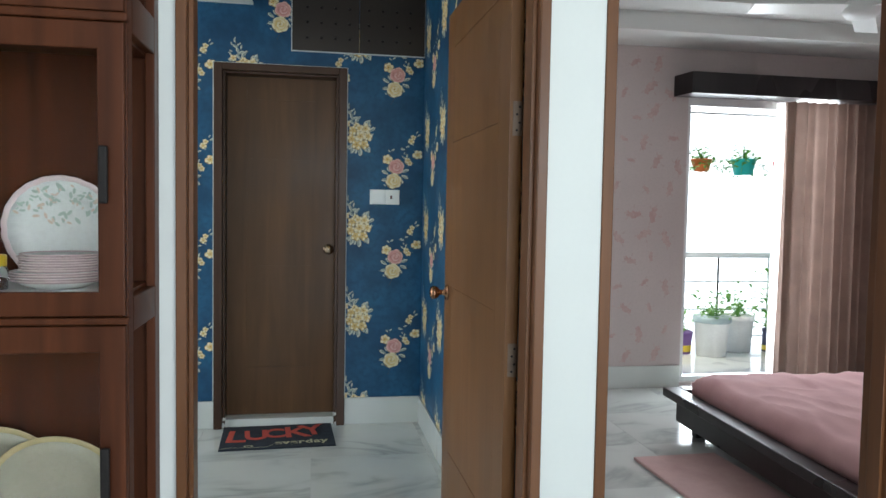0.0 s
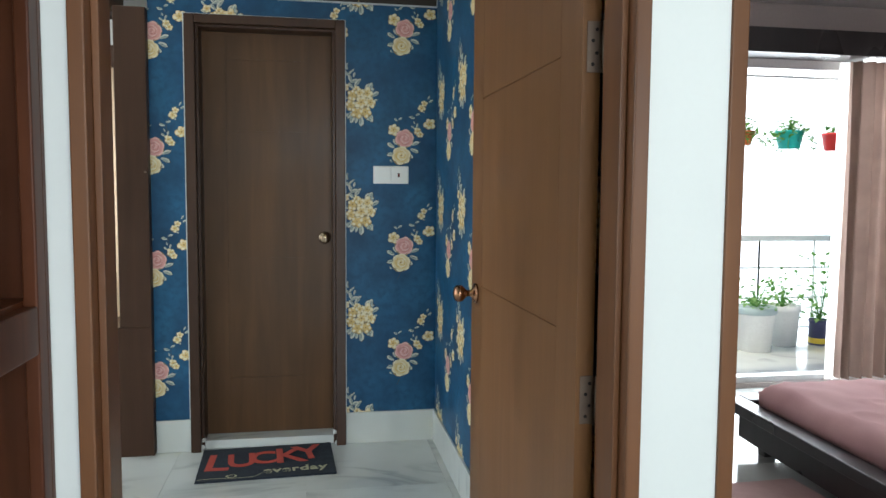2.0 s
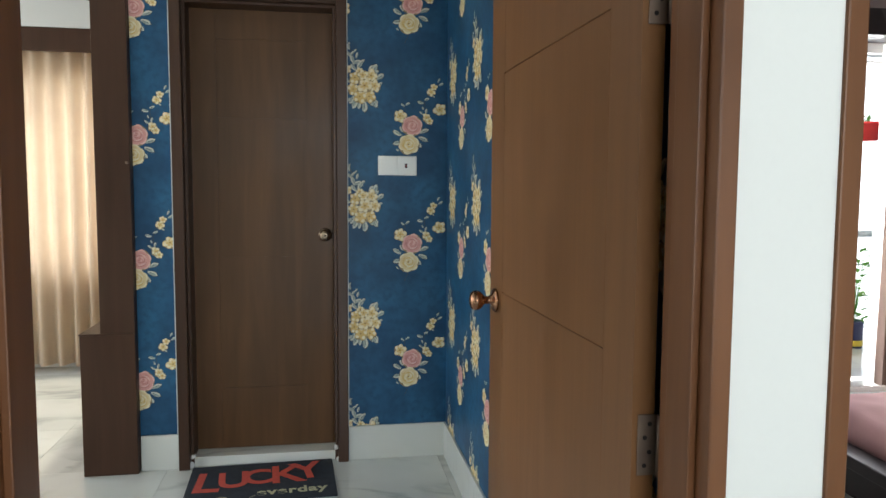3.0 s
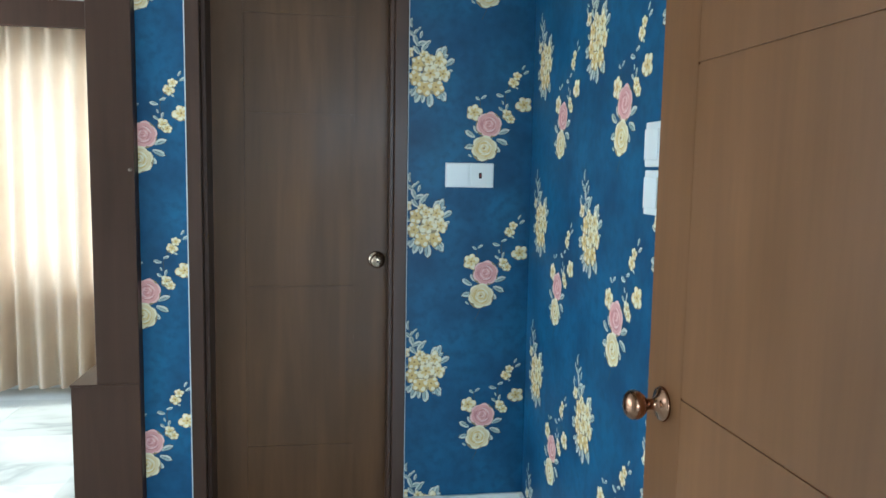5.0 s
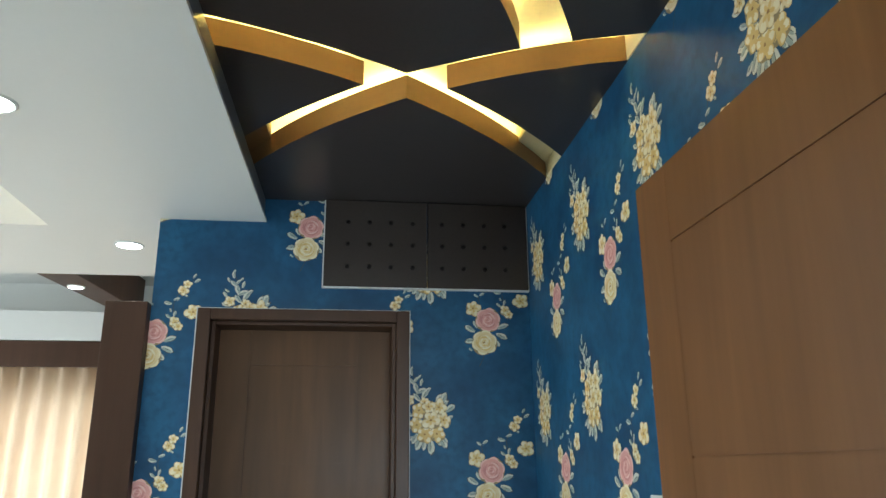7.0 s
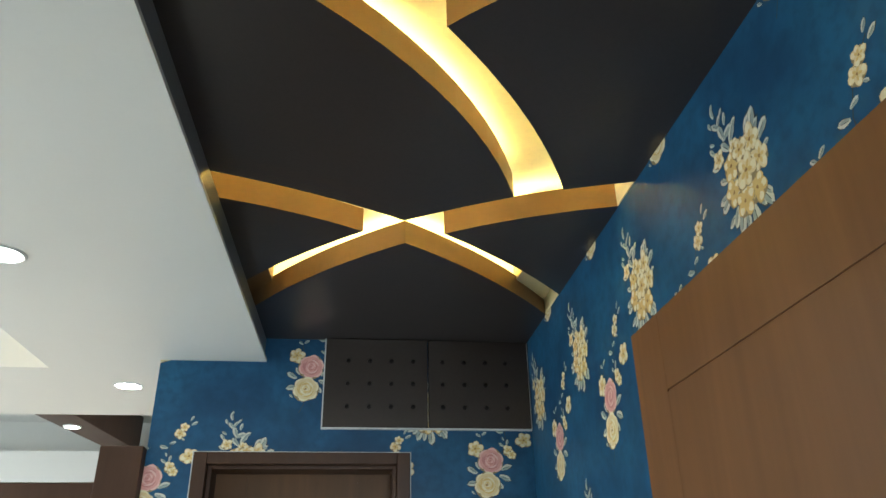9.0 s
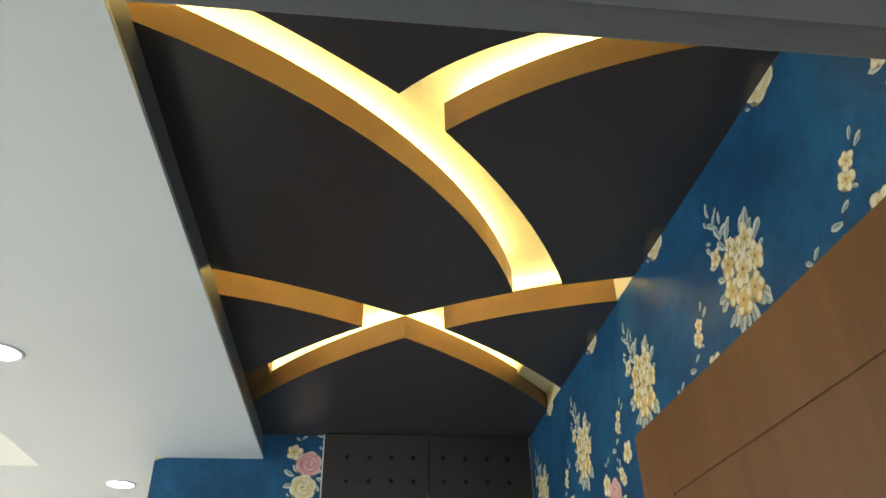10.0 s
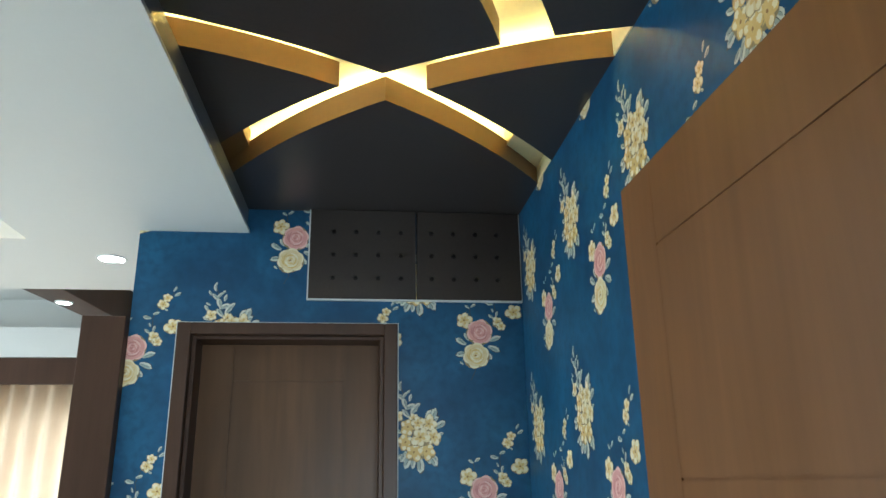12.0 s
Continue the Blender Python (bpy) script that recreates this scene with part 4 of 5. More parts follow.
def display_cabinet():
    x0, x1, y0, y1, H = -1.25, 0.011, 1.803, 2.140, 2.12
    ob = thing("display_cabinet", "red-brown wooden display cabinet with glazed doors and dishes inside", "cabinet", (x0, y0, 0))
    off = Matrix.Translation(-ob.location)

    def add(nm, bm, mat=CAB, parent=ob, label=""):
        bmesh.ops.transform(bm, matrix=off, verts=bm.verts[:])
        return part(nm, bm, mat, parent, label)
    add("back_panel", boxes((x0, x1, y1 - 0.012, y1, FLOOR, H)))
    add("top_panel", boxes((x0, x1, y0 + 0.02, y1 - 0.012, H - 0.03, H)))
    add("base_panel", boxes((x0, x1, y0 + 0.02, y1 - 0.012, 0.06, 0.09)))
    add("plinth", boxes((x0, x1 - 0.005, y0 + 0.03, y1 - 0.012, FLOOR, 0.06)))
    add("side_panel", boxes((x0, x0 + 0.02, y0 + 0.02, y1 - 0.012, 0.09, H - 0.03)))
    # glazed right end: posts and rails round a pane
    for nm, b in (("end_post", (x1 - 0.022, x1, y0 + 0.02, y0 + 0.065, 0.09, H - 0.03)), ("end_post", (x1 - 0.022, x1, y1 - 0.05, y1 - 0.012, 0.09, H - 0.03)),
                  ("end_rail", (x1 - 0.022, x1, y0 + 0.065, y1 - 0.05, 1.03, 1.105)), ("end_rail", (x1 - 0.022, x1, y0 + 0.065, y1 - 0.05, 1.665, 1.75)), ("end_rail", (x1 - 0.022, x1, y0 + 0.065, y1 - 0.05, 0.09, 0.16))):
        add(nm, boxes(b, bevel=0.003))
    for z in (0.46, 1.095, 1.66):
        add("shelf", boxes((x0 + 0.02, x1 - 0.022, y0 + 0.025, y1 - 0.012, z, z + 0.018), bevel=0.002))
    add("shelf_liner", boxes((x0 + 0.03, x1 - 0.075, y0 + 0.035, y1 - 0.014, 1.113, 1.1142)), PLASTIC, ob, "pale shelf liner")
    add("mid_moulding", boxes((x0, x1 + 0.006, y0 - 0.006, y0 + 0.02, 1.055, 1.070), bevel=0.004))
    add("mid_moulding", boxes((x0, x1 + 0.006, y0 - 0.004, y0 + 0.02, 1.672, 1.690), bevel=0.004))
    add("cornice", boxes((x0, x1 + 0.012, y0 - 0.012, y1, H, H + 0.03), bevel=0.006))

    def glazed_door(dx0, dx1, z0, z1, handle):
        s = 0.052
        d = add("door", ring_frame(dx0, dx1, y0, y0 + 0.02, z0, z1, s, 0.05, 0.055))
        add("pane", boxes((dx0 + s - 0.003, dx1 - s + 0.003, y0 + 0.008, y0 + 0.011, z0 + 0.047, z1 - 0.052)), PANE, d)
        if handle:
            hx = dx1 - 0.036
            bm = boxes((hx - 0.009, hx + 0.009, y0 - 0.026, y0 - 0.014, handle - 0.058, handle + 0.058), bevel=0.004)
            box(bm, hx - 0.005, hx + 0.005, y0 - 0.018, y0, handle + 0.040, handle + 0.052)
            box(bm, hx - 0.005, hx + 0.005, y0 - 0.018, y0, handle - 0.052, handle - 0.040)
            add("handle", bm, DARK, d, "dark bronze bar handle")
        return d
    w = (x1 - x0) / 3
    for i in range(3):
        a, b = x0 + w * i + 0.0015, x0 + w * (i + 1) - 0.0015
        glazed_door(a, b, 1.072, 1.670, 1.362 if i != 1 else 0)
        glazed_door(a, b, 0.09, 1.052, 0.745 if i != 1 else 0)
        glazed_door(a, b, 1.692, H - 0.002, 0)


display_cabinet()
CHINA = mottled("white_china", (0.78, 0.79, 0.75), (0.74, 0.76, 0.73), 8, 0.15, 100, 0.02)
RIMPINK = mottled("pink_china_rim", (0.76, 0.63, 0.61), (0.70, 0.56, 0.55), 20, 0.2, 100, 0.02)
RIMGOLD = mottled("gold_china_rim", (0.62, 0.52, 0.28), (0.55, 0.46, 0.24), 20, 0.2, 100, 0.02)
INKS = [mottled("china_green", (0.44, 0.53, 0.45), (0.52, 0.60, 0.52), 60, 0.25), mottled("china_rose", (0.70, 0.57, 0.50), (0.72, 0.60, 0.44), 60, 0.25)]


def plate(name, label, r, m, rim_mat, scallop=0, spray=False, group="", china=None):
    """A shallow plate facing +z, its back at the origin."""
    ob = thing(name, label, "plate", group=group)

    def turned(prof):
        bm = bmesh.new()
        n = 72
        rings = []
        for q, (rad, h) in enumerate(prof):
            rings.append([bm.verts.new((rad * (1 + (0.018 * abs(math.sin(scallop * math.pi * i / n)) if scallop and rad > 0.8 * r else 0)) * math.cos(2 * math.pi * i / n),
                                        rad * (1 + (0.018 * abs(math.sin(scallop * math.pi * i / n)) if scallop and rad > 0.8 * r else 0)) * math.sin(2 * math.pi * i / n), h)) for i in range(n)])
        for a, b in zip(rings, rings[1:]):
            for i in range(n):
                bm.faces.new((a[i], a[(i + 1) % n], b[(i + 1) % n], b[i]))
        return bm
    part("dish", turned([(0.001, 0.0), (0.55 * r, 0.0), (0.62 * r, 0.003), (0.90 * r, 0.016), (0.905 * r, 0.019), (0.62 * r, 0.007), (0.55 * r, 0.004), (0.001, 0.004)]), china or CHINA, ob, smooth=True)
    part("rim", turned([(0.895 * r, 0.0155), (0.985 * r, 0.019), (r, 0.0205), (0.985 * r, 0.022), (0.90 * r, 0.0195)]), rim_mat, ob, smooth=True)
    if spray:
        rnd = random.Random(2)
        bm = bmesh.new()
        for k in range(84):
            a = rnd.uniform(0.55, 2.75)
            rad = r * rnd.uniform(0.5, 0.84) if k < 72 else r * rnd.uniform(0.1, 0.45)
            x, y, s, t = rad * math.cos(a), rad * math.sin(a), rnd.uniform(0.003, 0.0075), rnd.uniform(0, 6)
            h = 0.0075 + max(0, rad - 0.62 * r) * 0.044 / 0.1 + 0.0012
            f = bm.faces.new([bm.verts.new((x + s * (1.4 * math.cos(p) * math.cos(t) - 0.6 * math.sin(p) * math.sin(t)), y + s * (1.4 * math.cos(p) * math.sin(t) + 0.6 * math.sin(p) * math.cos(t)), h)) for p in [i * math.pi / 3 for i in range(6)]])
            f.material_index = 1 if rnd.random() < 0.35 else 0
        part("flower_spray", bm, INKS, ob)
    ob.matrix_basis = m
    return ob


plate("serving_plate", "upright white scalloped china platter with pink rim and floral spray", 0.129, pose(-0.199, 2.105, 1.2425, 98, 0, 6), RIMPINK, 22, True)
stacked = plate("stacked_plate", "white china plate with pink rim in a stack", 0.098, pose(-0.170, 1.975, 1.1145), RIMPINK, 20, False, "stack of plates")
for i in range(1, 4):
    copy_thing(stacked, pose(-0.170 + 0.002 * math.sin(i * 2.3), 1.975 + 0.002 * math.cos(i * 3.1), 1.1145 + 0.0056 * i, 0, 0, 31 * i))
small = plate("stacked_plate", "smaller white china plate with pink rim in a stack", 0.084, pose(-0.166, 1.975, 1.1369), RIMPINK, 18, False, "stack of plates")
for i in range(1, 7):
    copy_thing(small, pose(-0.166 + 0.002 * math.sin(i * 2.3), 1.975 + 0.002 * math.cos(i * 3.1), 1.1369 + 0.0056 * i, 0, 0, 31 * i))
# cream china, its colour darkened for the shade behind the cabinet glass
lower = plate("dinner_plate", "cream china plate with gold rim standing in the cabinet, darkened as in shade", 0.150, pose(-0.205, 2.06, 0.626, 104, 0, 4), RIMGOLD, 0, False, "plates standing in the cabinet", mottled("cream_china_shaded", (0.50, 0.47, 0.36), (0.44, 0.42, 0.32), 9, 0.2, 100, 0.02))
copy_thing(lower, pose(-0.345, 2.088, 0.640, 101, 0, 4))
bottle = thing("spice_jar", "small glass jar with a yellow cap on the shelf", "jar", (-0.285, 1.93, 1.1135))
part("jar", lathe([(0.022, 0.0), (0.025, 0.003), (0.025, 0.045), (0.020, 0.052)], 24, "Z"), CLEAR, bottle, smooth=True)
part("lid", lathe([(0.023, 0.052), (0.023, 0.074), (0.020, 0.077)], 24, "Z"), mottled("yellow_cap", (0.72, 0.50, 0.03), (0.66, 0.45, 0.03), 9, 0.35), bottle, "yellow plastic cap")


# ---- bedroom ----
def at_base(ob, bm):
    bmesh.ops.transform(bm, matrix=Matrix.Translation(-ob.location), verts=bm.verts[:])
    return bm


def soft_slab(x0, x1, y0, y1, z0, z1, seed, sag=0.012, nx=90, ny=36):
    """A cushioned slab with a rounded edge and slight wrinkles."""
    bm = boxes((x0, x1, y0, y1, z0, z1))
    bmesh.ops.subdivide_edges(bm, edges=[e for e in bm.edges if abs(e.verts[0].co.z - e.verts[1].co.z) < 1e-6], cuts=nx, use_grid_fill=True)
    mx, my = (x0 + x1) / 2, (y0 + y1) / 2
    for v in bm.verts:
        if v.co.z > z1 - 1e-4:
            ex = min(v.co.x - x0, x1 - v.co.x)
            ey = min(v.co.y - y0, y1 - v.co.y)
            e = min(ex, ey)
            if e < 0.06:
                v.co.z -= 0.05 * (1 - e / 0.06) ** 2
            v.co.z += sag * noise.noise(Vector((v.co.x * 3, v.co.y * 3, seed))) + 0.5 * sag * noise.noise(Vector((v.co.x * 9, v.co.y * 5, seed + 4)))
            crease = 1 - abs(noise.noise(Vector((v.co.x * 3.5 + v.co.y * 2, v.co.y * 2.2 - v.co.x, seed + 2))))
            v.co.z += 0.5 * sag * crease ** 10
        else:
            out = 0.012 * noise.noise(Vector((v.co.x * 7, v.co.y * 7, seed + 9)))
            v.co.x += out if v.co.x > mx else -out
            v.co.y += out if v.co.y > my else -out
    return bm


bed = thing("bed", "low black-brown wooden platform bed with a raised rim", "bed", (3.4, 3.2, 0))
BED_TURN = Matrix.Translation((3.409, 3.251, 0)) @ Matrix.Rotation(radians(-2.8), 4, "Z")
for b in ((2.37, 2.47, 2.36, 4.10, 0.235, 0.285), (2.47, 4.55, 4.02, 4.12, 0.235, 0.285), (2.47, 4.55, 2.36, 2.44, 0.235, 0.285)):
    part("rim_board", at_base(bed, boxes(b, bevel=0.006)), BED, bed)
for b in ((2.43, 2.46, 2.42, 4.04, 0.10, 0.235), (2.46, 4.50, 4.01, 4.04, 0.10, 0.235), (2.46, 4.50, 2.42, 2.45, 0.10, 0.235)):
    part("side_board", at_base(bed, boxes(b, bevel=0.004)), BED, bed)
for x, y in ((2.50, 3.92), (2.50, 2.50), (4.42, 3.92), (4.42, 2.50)):
    part("leg", at_base(bed, boxes((x, x + 0.06, y, y + 0.06, FLOOR, 0.11), bevel=0.004)), BED, bed)
part("slat_base", at_base(bed, boxes((2.47, 4.5, 2.44, 4.02, 0.235, 0.262))), BED, bed)
bed.matrix_basis = BED_TURN
mattress = tagged(part("mattress", soft_slab(2.53, 4.50, 2.46, 4.06, 0.263, 0.395, 2, 0.022), cloth("dusty_pink_velvet", (0.80, 0.50, 0.50), (0.70, 0.41, 0.42)), smooth=True),
       "mattress under a creased dusty pink velvet cover, on a platform bed", "mattress")
mattress.matrix_basis = Matrix.Translation((2.53, 4.06, 0)) @ Matrix.Rotation(radians(-2.8), 4, "Z") @ Matrix.Translation((-2.53, -4.06, 0))
rug = thing("rug", "small dusty pink shaggy rug beside the bed", "rug", (2.25, 3.3, 0))
bm = boxes((2.04, 2.50, 2.85, 3.72, FLOOR + 0.001, FLOOR + 0.018), bevel=0.006)
bmesh.ops.transform(bm, matrix=Matrix.Rotation(radians(1.5), 4, "Z") @ Matrix.Translation(-rug.location), verts=bm.verts[:])
part("rug_top", bm, mottled("pink_pile", (0.62, 0.42, 0.40), (0.54, 0.35, 0.33), 12, 0.95, 260, 0.8), rug)

structure("pelmet_bedroom", prism([(2.945, 5.2), (2.975, 4.99), (4.69, 4.99), (4.69, 5.2)], 2.143, 2.290), BED, "black-brown wooden curtain pelmet", "pelmet")
PINKCLOTH = cloth("rose_brown_curtain", (0.27, 0.185, 0.152), (0.21, 0.142, 0.118), 0.22)
SHEER = cloth("white_sheer", (0.80, 0.78, 0.74), (0.74, 0.72, 0.69), 0.6)
drapes = thing("curtain", "rose-brown curtain drawn to one side of the balcony door", "curtain", (4.2, 5.10, 0.1))
part("fabric", at_base(drapes, drape(3.775, 4.68, 5.10, 0.10, 2.13, 11, 0.05, 8)), PINKCLOTH, drapes, smooth=True)
sheer = thing("sheer_curtain", "white sheer curtain edge beside the balcony door", "curtain", (3.84, 5.16, 0.08))
part("fabric", at_base(sheer, drape(3.735, 3.90, 5.155, 0.08, 2.13, 3, 0.014, 5)), SHEER, sheer, smooth=True)
window = thing("window_1", "white aluminium sliding door frame open to a bright balcony", "window", (3.74, 5.26, 0.06))
tagged(window, kind="structure")
ALU = mottled("white_aluminium", (0.72, 0.72, 0.72), (0.66, 0.67, 0.67), 5, 0.35)
for nm, b in (("head", (3.06, 4.42, 5.23, 5.29, 2.09, 2.15)), ("stile", (3.06, 3.10, 5.23, 5.29, 0.10, 2.09)), ("stile", (4.38, 4.42, 5.23, 5.29, 0.10, 2.09)), ("sill", (3.06, 4.42, 5.22, 5.30, 0.06, 0.10)),
              ("transom", (3.10, 4.38, 5.245, 5.265, 2.035, 2.05))):
    part(nm, at_base(window, boxes(b, bevel=0.003)), ALU, window)
# faint printed sprigs on the bedroom paper
sprig = Motif(17)
for x, y, r in ((0.0, 0.0, 0.028), (0.024, 0.03, 0.018), (-0.03, -0.022, 0.02)):
    for k in range(5):
        sprig.petal(x, y, k * 1.257 + x * 40, r * (1.0 + 0.25 * (k % 2)), r * 0.95, 0)
for a in (0.6, 2.3, 3.7, 4.4):
    sprig.petal(0.03 * math.cos(a), 0.03 * math.sin(a), a, 0.032, 0.012, 1, 0.01, 0.1)
rnd = random.Random(6)
verts, faces, inks = [], [], []
for i in range(9):
    for k in range(13):
        u, v = 1.5 + i * 0.19 + (0.095 if k % 2 else 0) + rnd.uniform(-0.03, 0.03), 0.26 + k * 0.175 + rnd.uniform(-0.03, 0.03)
        if u > 3.0:
            continue
        t, grow = rnd.uniform(0, 6), rnd.uniform(0.55, 1.15)
        for rank, (poly, layer, ink) in enumerate(sprig.shapes):
            base = len(verts)
            verts += [(u + grow * (a * math.cos(t) - b * math.sin(t)), 5.2 - 0.0006 - rank * 0.00004, v + grow * (a * math.sin(t) + b * math.cos(t))) for a, b in poly]
            faces.append(tuple(range(base, len(verts))))
            inks.append(ink)
me = bpy.data.meshes.new("wallpaper_print")
me.from_pydata(verts, [], faces)
me.materials.append(mottled("faded_rose_print", (0.50, 0.33, 0.31), (0.57, 0.43, 0.40), 18, 0.6))
me.materials.append(mottled("faded_leaf_print", (0.52, 0.42, 0.39), (0.55, 0.43, 0.41), 18, 0.6))
me.polygons.foreach_set("material_index", inks)
sprigs = new("wallpaper_print", me)
tagged(sprigs, "faded pink sprigs printed on bedroom wallpaper", "wallpaper print", kind="stuff")

fan = thing("ceiling_fan", "white ceiling fan hanging over the bed", "ceiling fan", (3.34, 3.85, 2.44))
part("motor", lathe([(0.03, -0.05), (0.075, -0.045), (0.095, -0.02), (0.095, 0.02), (0.075, 0.04), (0.03, 0.05)], 28, "Z"), PLASTIC, fan, smooth=True)
part("rod", lathe([(0.012, 0.05), (0.012, 0.40)], 12, "Z"), PLASTIC, fan)
part("canopy", lathe([(0.02, 0.34), (0.055, 0.40), (0.055, 0.43)], 20, "Z"), PLASTIC, fan, smooth=True)
for k in range(3):
    bm = boxes((0.09, 0.60, -0.065, 0.065, -0.004, 0.004), bevel=0.003)
    bmesh.ops.transform(bm, matrix=Matrix.Rotation(radians(48 + 120 * k), 4, "Z") @ Matrix.Rotation(radians(10), 4, "X"), verts=bm.verts[:])
    part("blade", bm, PLASTIC, fan)

# ---- balcony ----
structure("balcony_floor", boxes((2.4, 5.4, 5.32, 6.75, -0.1, 0.05)), TILE, "pale tiled balcony floor", "floor")
structure("backdrop", boxes((-6, 14, 12.0, 12.1, -4, 9)), emitter("hazy_daylight", (0.95, 0.98, 1.0), 2.6), "bright hazy daylight beyond the balcony", "backdrop")
railing = thing("railing", "steel balcony railing coloured pale as if washed out by glare", "railing", (3.9, 6.6, 0.05))
# near-white colour stands in for the daylight glare over the railing
PALE = mottled("glare_pale_steel", (0.74, 0.80, 0.79), (0.68, 0.74, 0.73), 6, 0.45)
part("top_rail", at_base(railing, boxes((2.5, 5.3, 6.56, 6.64, 0.895, 0.945), bevel=0.006)), PALE, railing)
for z in (0.14, 0.40, 0.66):
    part("rail", at_base(railing, boxes((2.5, 5.3, 6.59, 6.605, z, z + 0.014), bevel=0.002)), PALE, railing)
for i in range(6):
    x = 2.6 + i * 0.52
    part("post", at_base(railing, boxes((x, x + 0.014, 6.588, 6.604, 0.05, 0.905), bevel=0.003)), DARK if i == 3 else PALE, railing)
LEAFG = [cloth("leaf_green", (0.10, 0.24, 0.06), (0.16, 0.32, 0.09), 0.6), cloth("leaf_light", (0.22, 0.40, 0.12), (0.30, 0.48, 0.18), 0.6)]


def foliage(seed, count, spread, rise, droop=0.0, size=0.05):
    """Many bent leaves on short stalks about the origin."""
    rnd = random.Random(seed)
    bm = bmesh.new()
    for _ in range(count):
        a, r, h = rnd.uniform(0, 6.283), spread * math.sqrt(rnd.random()), rise * rnd.random() ** 1.2
        h -= droop * (r / spread) ** 2
        c = Vector((r * math.cos(a), r * math.sin(a), h))
        d = Vector((math.cos(a + rnd.uniform(-0.9, 0.9)), math.sin(a + rnd.uniform(-0.9, 0.9)), rnd.uniform(-0.6, 0.7))).normalized()
        s = d.cross(Vector((0, 0, 1))).normalized()
        l, w = size * rnd.uniform(0.7, 1.4), size * rnd.uniform(0.25, 0.42)
        up = s.cross(d) * w * 0.3
        p = [c, c + d * l * 0.4 + s * w + up, c + d * l, c + d * l * 0.4 - s * w + up, c + d * l * 0.45]
        q = [bm.verts.new(x) for x in p]
        k = 1 if rnd.random() < 0.4 else 0
        for f in ((q[0], q[1], q[4]), (q[1], q[2], q[4]), (q[2], q[3], q[4]), (q[3], q[0], q[4])):
            bm.faces.new(f).material_index = k
        base = Vector((0, 0, -0.02))
        n = (c - base).cross(Vector((0, 0, 1))).normalized() * 0.0025
        bm.faces.new([bm.verts.new(x) for x in (base - n, base + n, c + n, c - n)])
    return bm


def potted(name, label, colour, r0, r1, h, at, seed, count, spread, rise, hang=0.0, droop=0.0, group="", size=0.05):
    ob = thing(name, label, "potted plant", at, group)
    part("pot", lathe([(r0, 0.0), (r1, h * 0.86), (r1 * 1.06, h * 0.87), (r1 * 1.06, h), (r1 * 0.94, h), (r1 * 0.9, h * 0.9)], 28, "Z"), colour, ob, smooth=True)
    f = foliage(seed, count, spread, rise, droop, size)
    bmesh.ops.transform(f, matrix=Matrix.Translation((0, 0, h)), verts=f.verts[:])
    part("foliage", f, LEAFG, ob)
    if hang:
        bm = bmesh.new()
        for k in range(3):
            a = k * 2.094
            b = Vector((r1 * math.cos(a), r1 * math.sin(a), h))
            t = Vector((0, 0, h + hang))
            n = Vector((-math.sin(a), math.cos(a), 0)) * 0.002
            bm.faces.new([bm.verts.new(x) for x in (b - n, b + n, t + n, t - n)])
        part("hanger", bm, DARK, ob)
    return ob


def paint(name, c):
    return mottled(name, c, tuple(v * 0.85 for v in c), 6, 0.4)


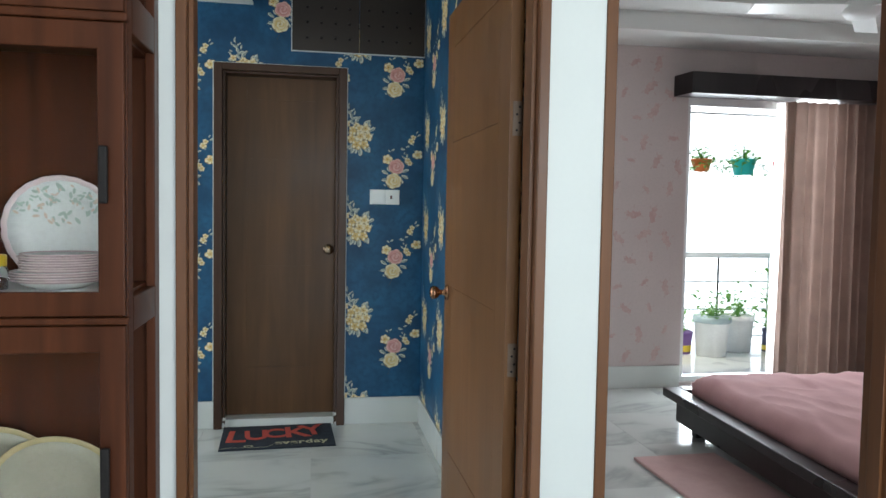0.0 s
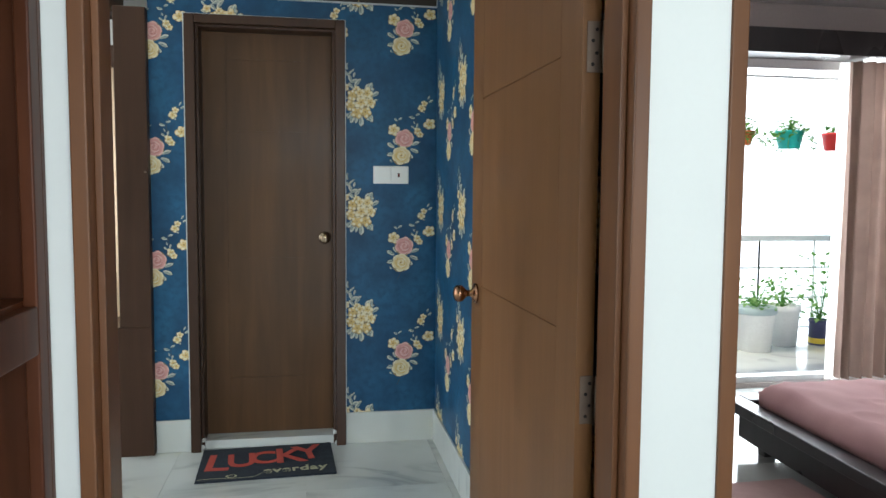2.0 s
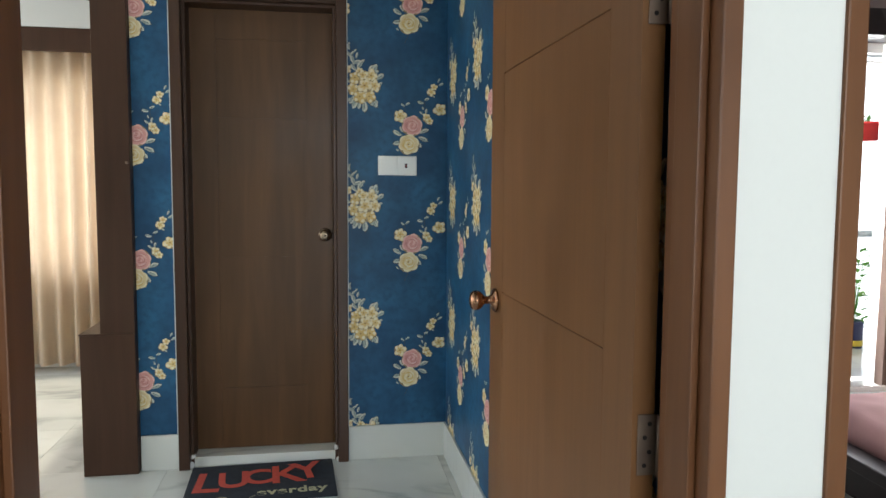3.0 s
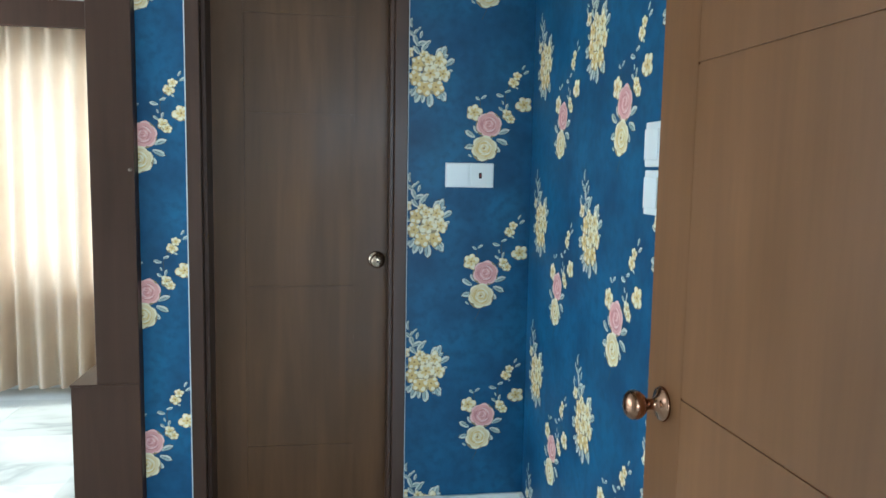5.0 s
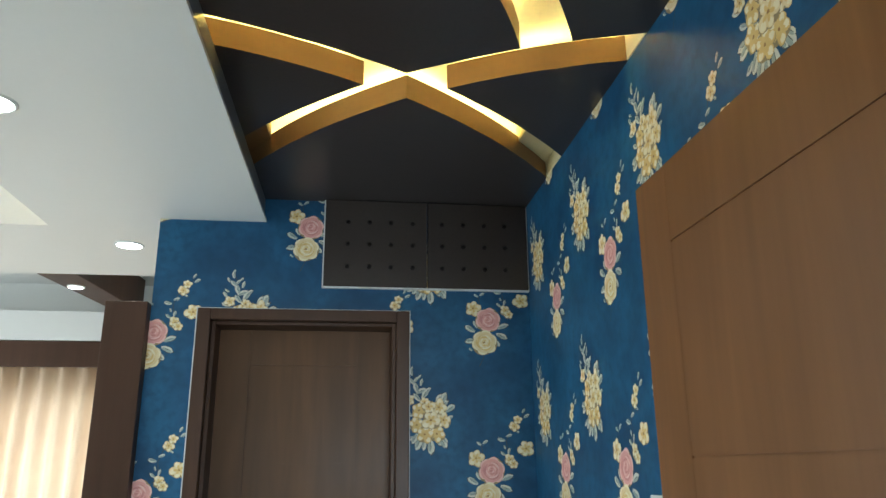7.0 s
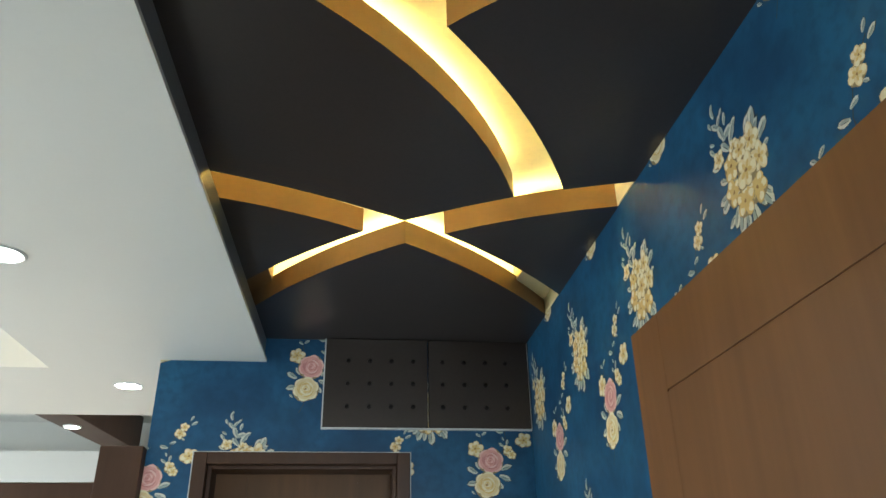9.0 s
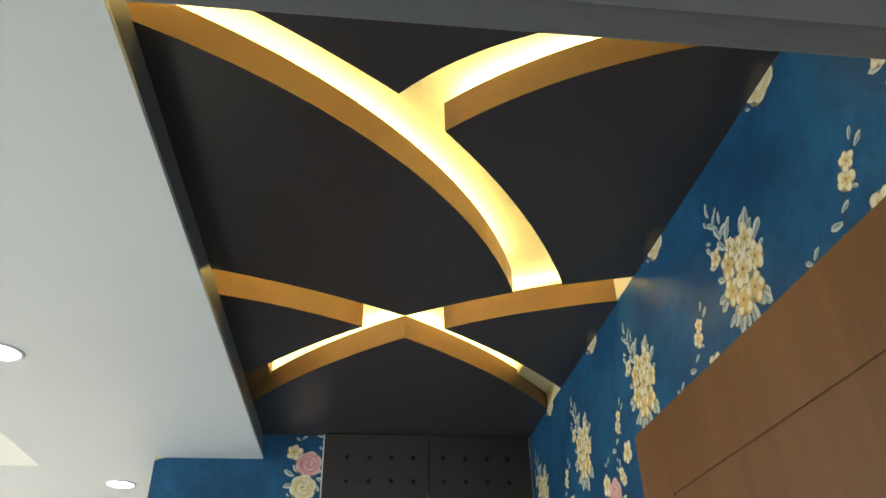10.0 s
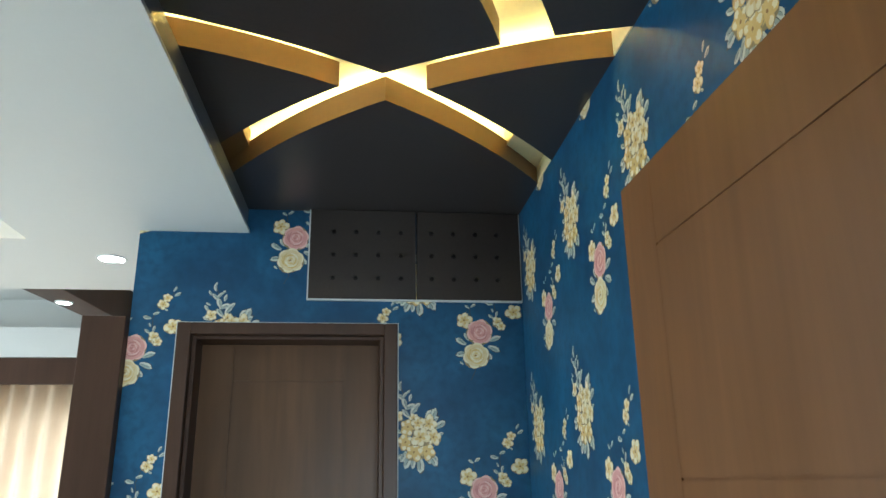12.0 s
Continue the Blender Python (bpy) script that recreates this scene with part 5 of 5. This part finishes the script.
potted("hanging_planter", "orange hanging pot with trailing plant on the balcony", paint("orange_plastic", (0.65, 0.16, 0.03)), 0.06, 0.09, 0.11, (3.79, 6.3, 1.68), 1, 150, 0.15, 0.13, 0.50, 0.16, "hanging balcony pots")
potted("hanging_planter", "teal hanging pot with trailing plant on the balcony", paint("teal_plastic", (0.02, 0.42, 0.38)), 0.08, 0.105, 0.14, (4.20, 6.3, 1.66), 2, 190, 0.19, 0.14, 0.48, 0.17, "hanging balcony pots")
potted("hanging_planter", "red hanging pot on the balcony", paint("red_plastic", (0.66, 0.03, 0.03)), 0.07, 0.09, 0.14, (4.60, 6.3, 1.65), 3, 14, 0.07, 0.06, 0.49, 0.0, "hanging balcony pots")
structure("balcony_rod", boxes((2.5, 5.3, 6.29, 6.31, 2.28, 2.30)), PALE, "pale rod for hanging pots", "rod")
WHITEPOT = paint("white_bucket", (0.84, 0.86, 0.86))
bucket = potted("bucket_planter", "white plastic bucket with a blue-grey rim and leafy plant", WHITEPOT, 0.125, 0.150, 0.35, (3.89, 6.20, 0.05), 4, 90, 0.20, 0.20, size=0.06, group="bucket planters")
part("rim_band", lathe([(0.158, 0.298), (0.166, 0.305), (0.166, 0.348), (0.158, 0.353), (0.146, 0.353)], 28, "Z"), paint("blue_grey_rim", (0.36, 0.46, 0.48)), bucket, "blue-grey plastic rim", True)
potted("bucket_planter", "white plastic bucket with a young plant", WHITEPOT, 0.12, 0.14, 0.33, (4.25, 6.38, 0.05), 5, 60, 0.15, 0.30, size=0.06, group="bucket planters")
tall = potted("bucket_planter", "navy and yellow paint tin with a tall leafy plant", paint("navy_tin", (0.05, 0.055, 0.14)), 0.078, 0.078, 0.21, (4.565, 6.33, 0.05), 6, 70, 0.13, 0.56, size=0.08, group="bucket planters")
part("label_band", lathe([(0.0792, 0.015), (0.0792, 0.06)], 28, "Z"), paint("yellow_band", (0.70, 0.52, 0.05)), tall)
purple = potted("bucket_planter", "small purple and yellow pot with leaves", paint("purple_pot", (0.20, 0.11, 0.34)), 0.075, 0.09, 0.20, (3.68, 6.33, 0.05), 7, 40, 0.12, 0.15, group="bucket planters")
part("label_band", lathe([(0.0775, 0.02), (0.082, 0.08)], 28, "Z"), paint("yellow_band", (0.70, 0.52, 0.05)), purple)

# ---- floor tiles ----
tile_mesh = mesh_of("tile", boxes((-0.2995, 0.2995, -0.2995, 0.2995, -0.004, 0.0), bevel=0.0005, seg=1), TILE)
for i in range(14):
    for j in range(17):
        x, y = -3.2 + 0.6 * i + 0.29, -3.2 + 0.6 * j + 0.25
        if x > 4.8 or y > 6.55:
            continue
        t = new("tile", tile_mesh)
        t.parent = floor
        t.location = (x, y, FLOOR)
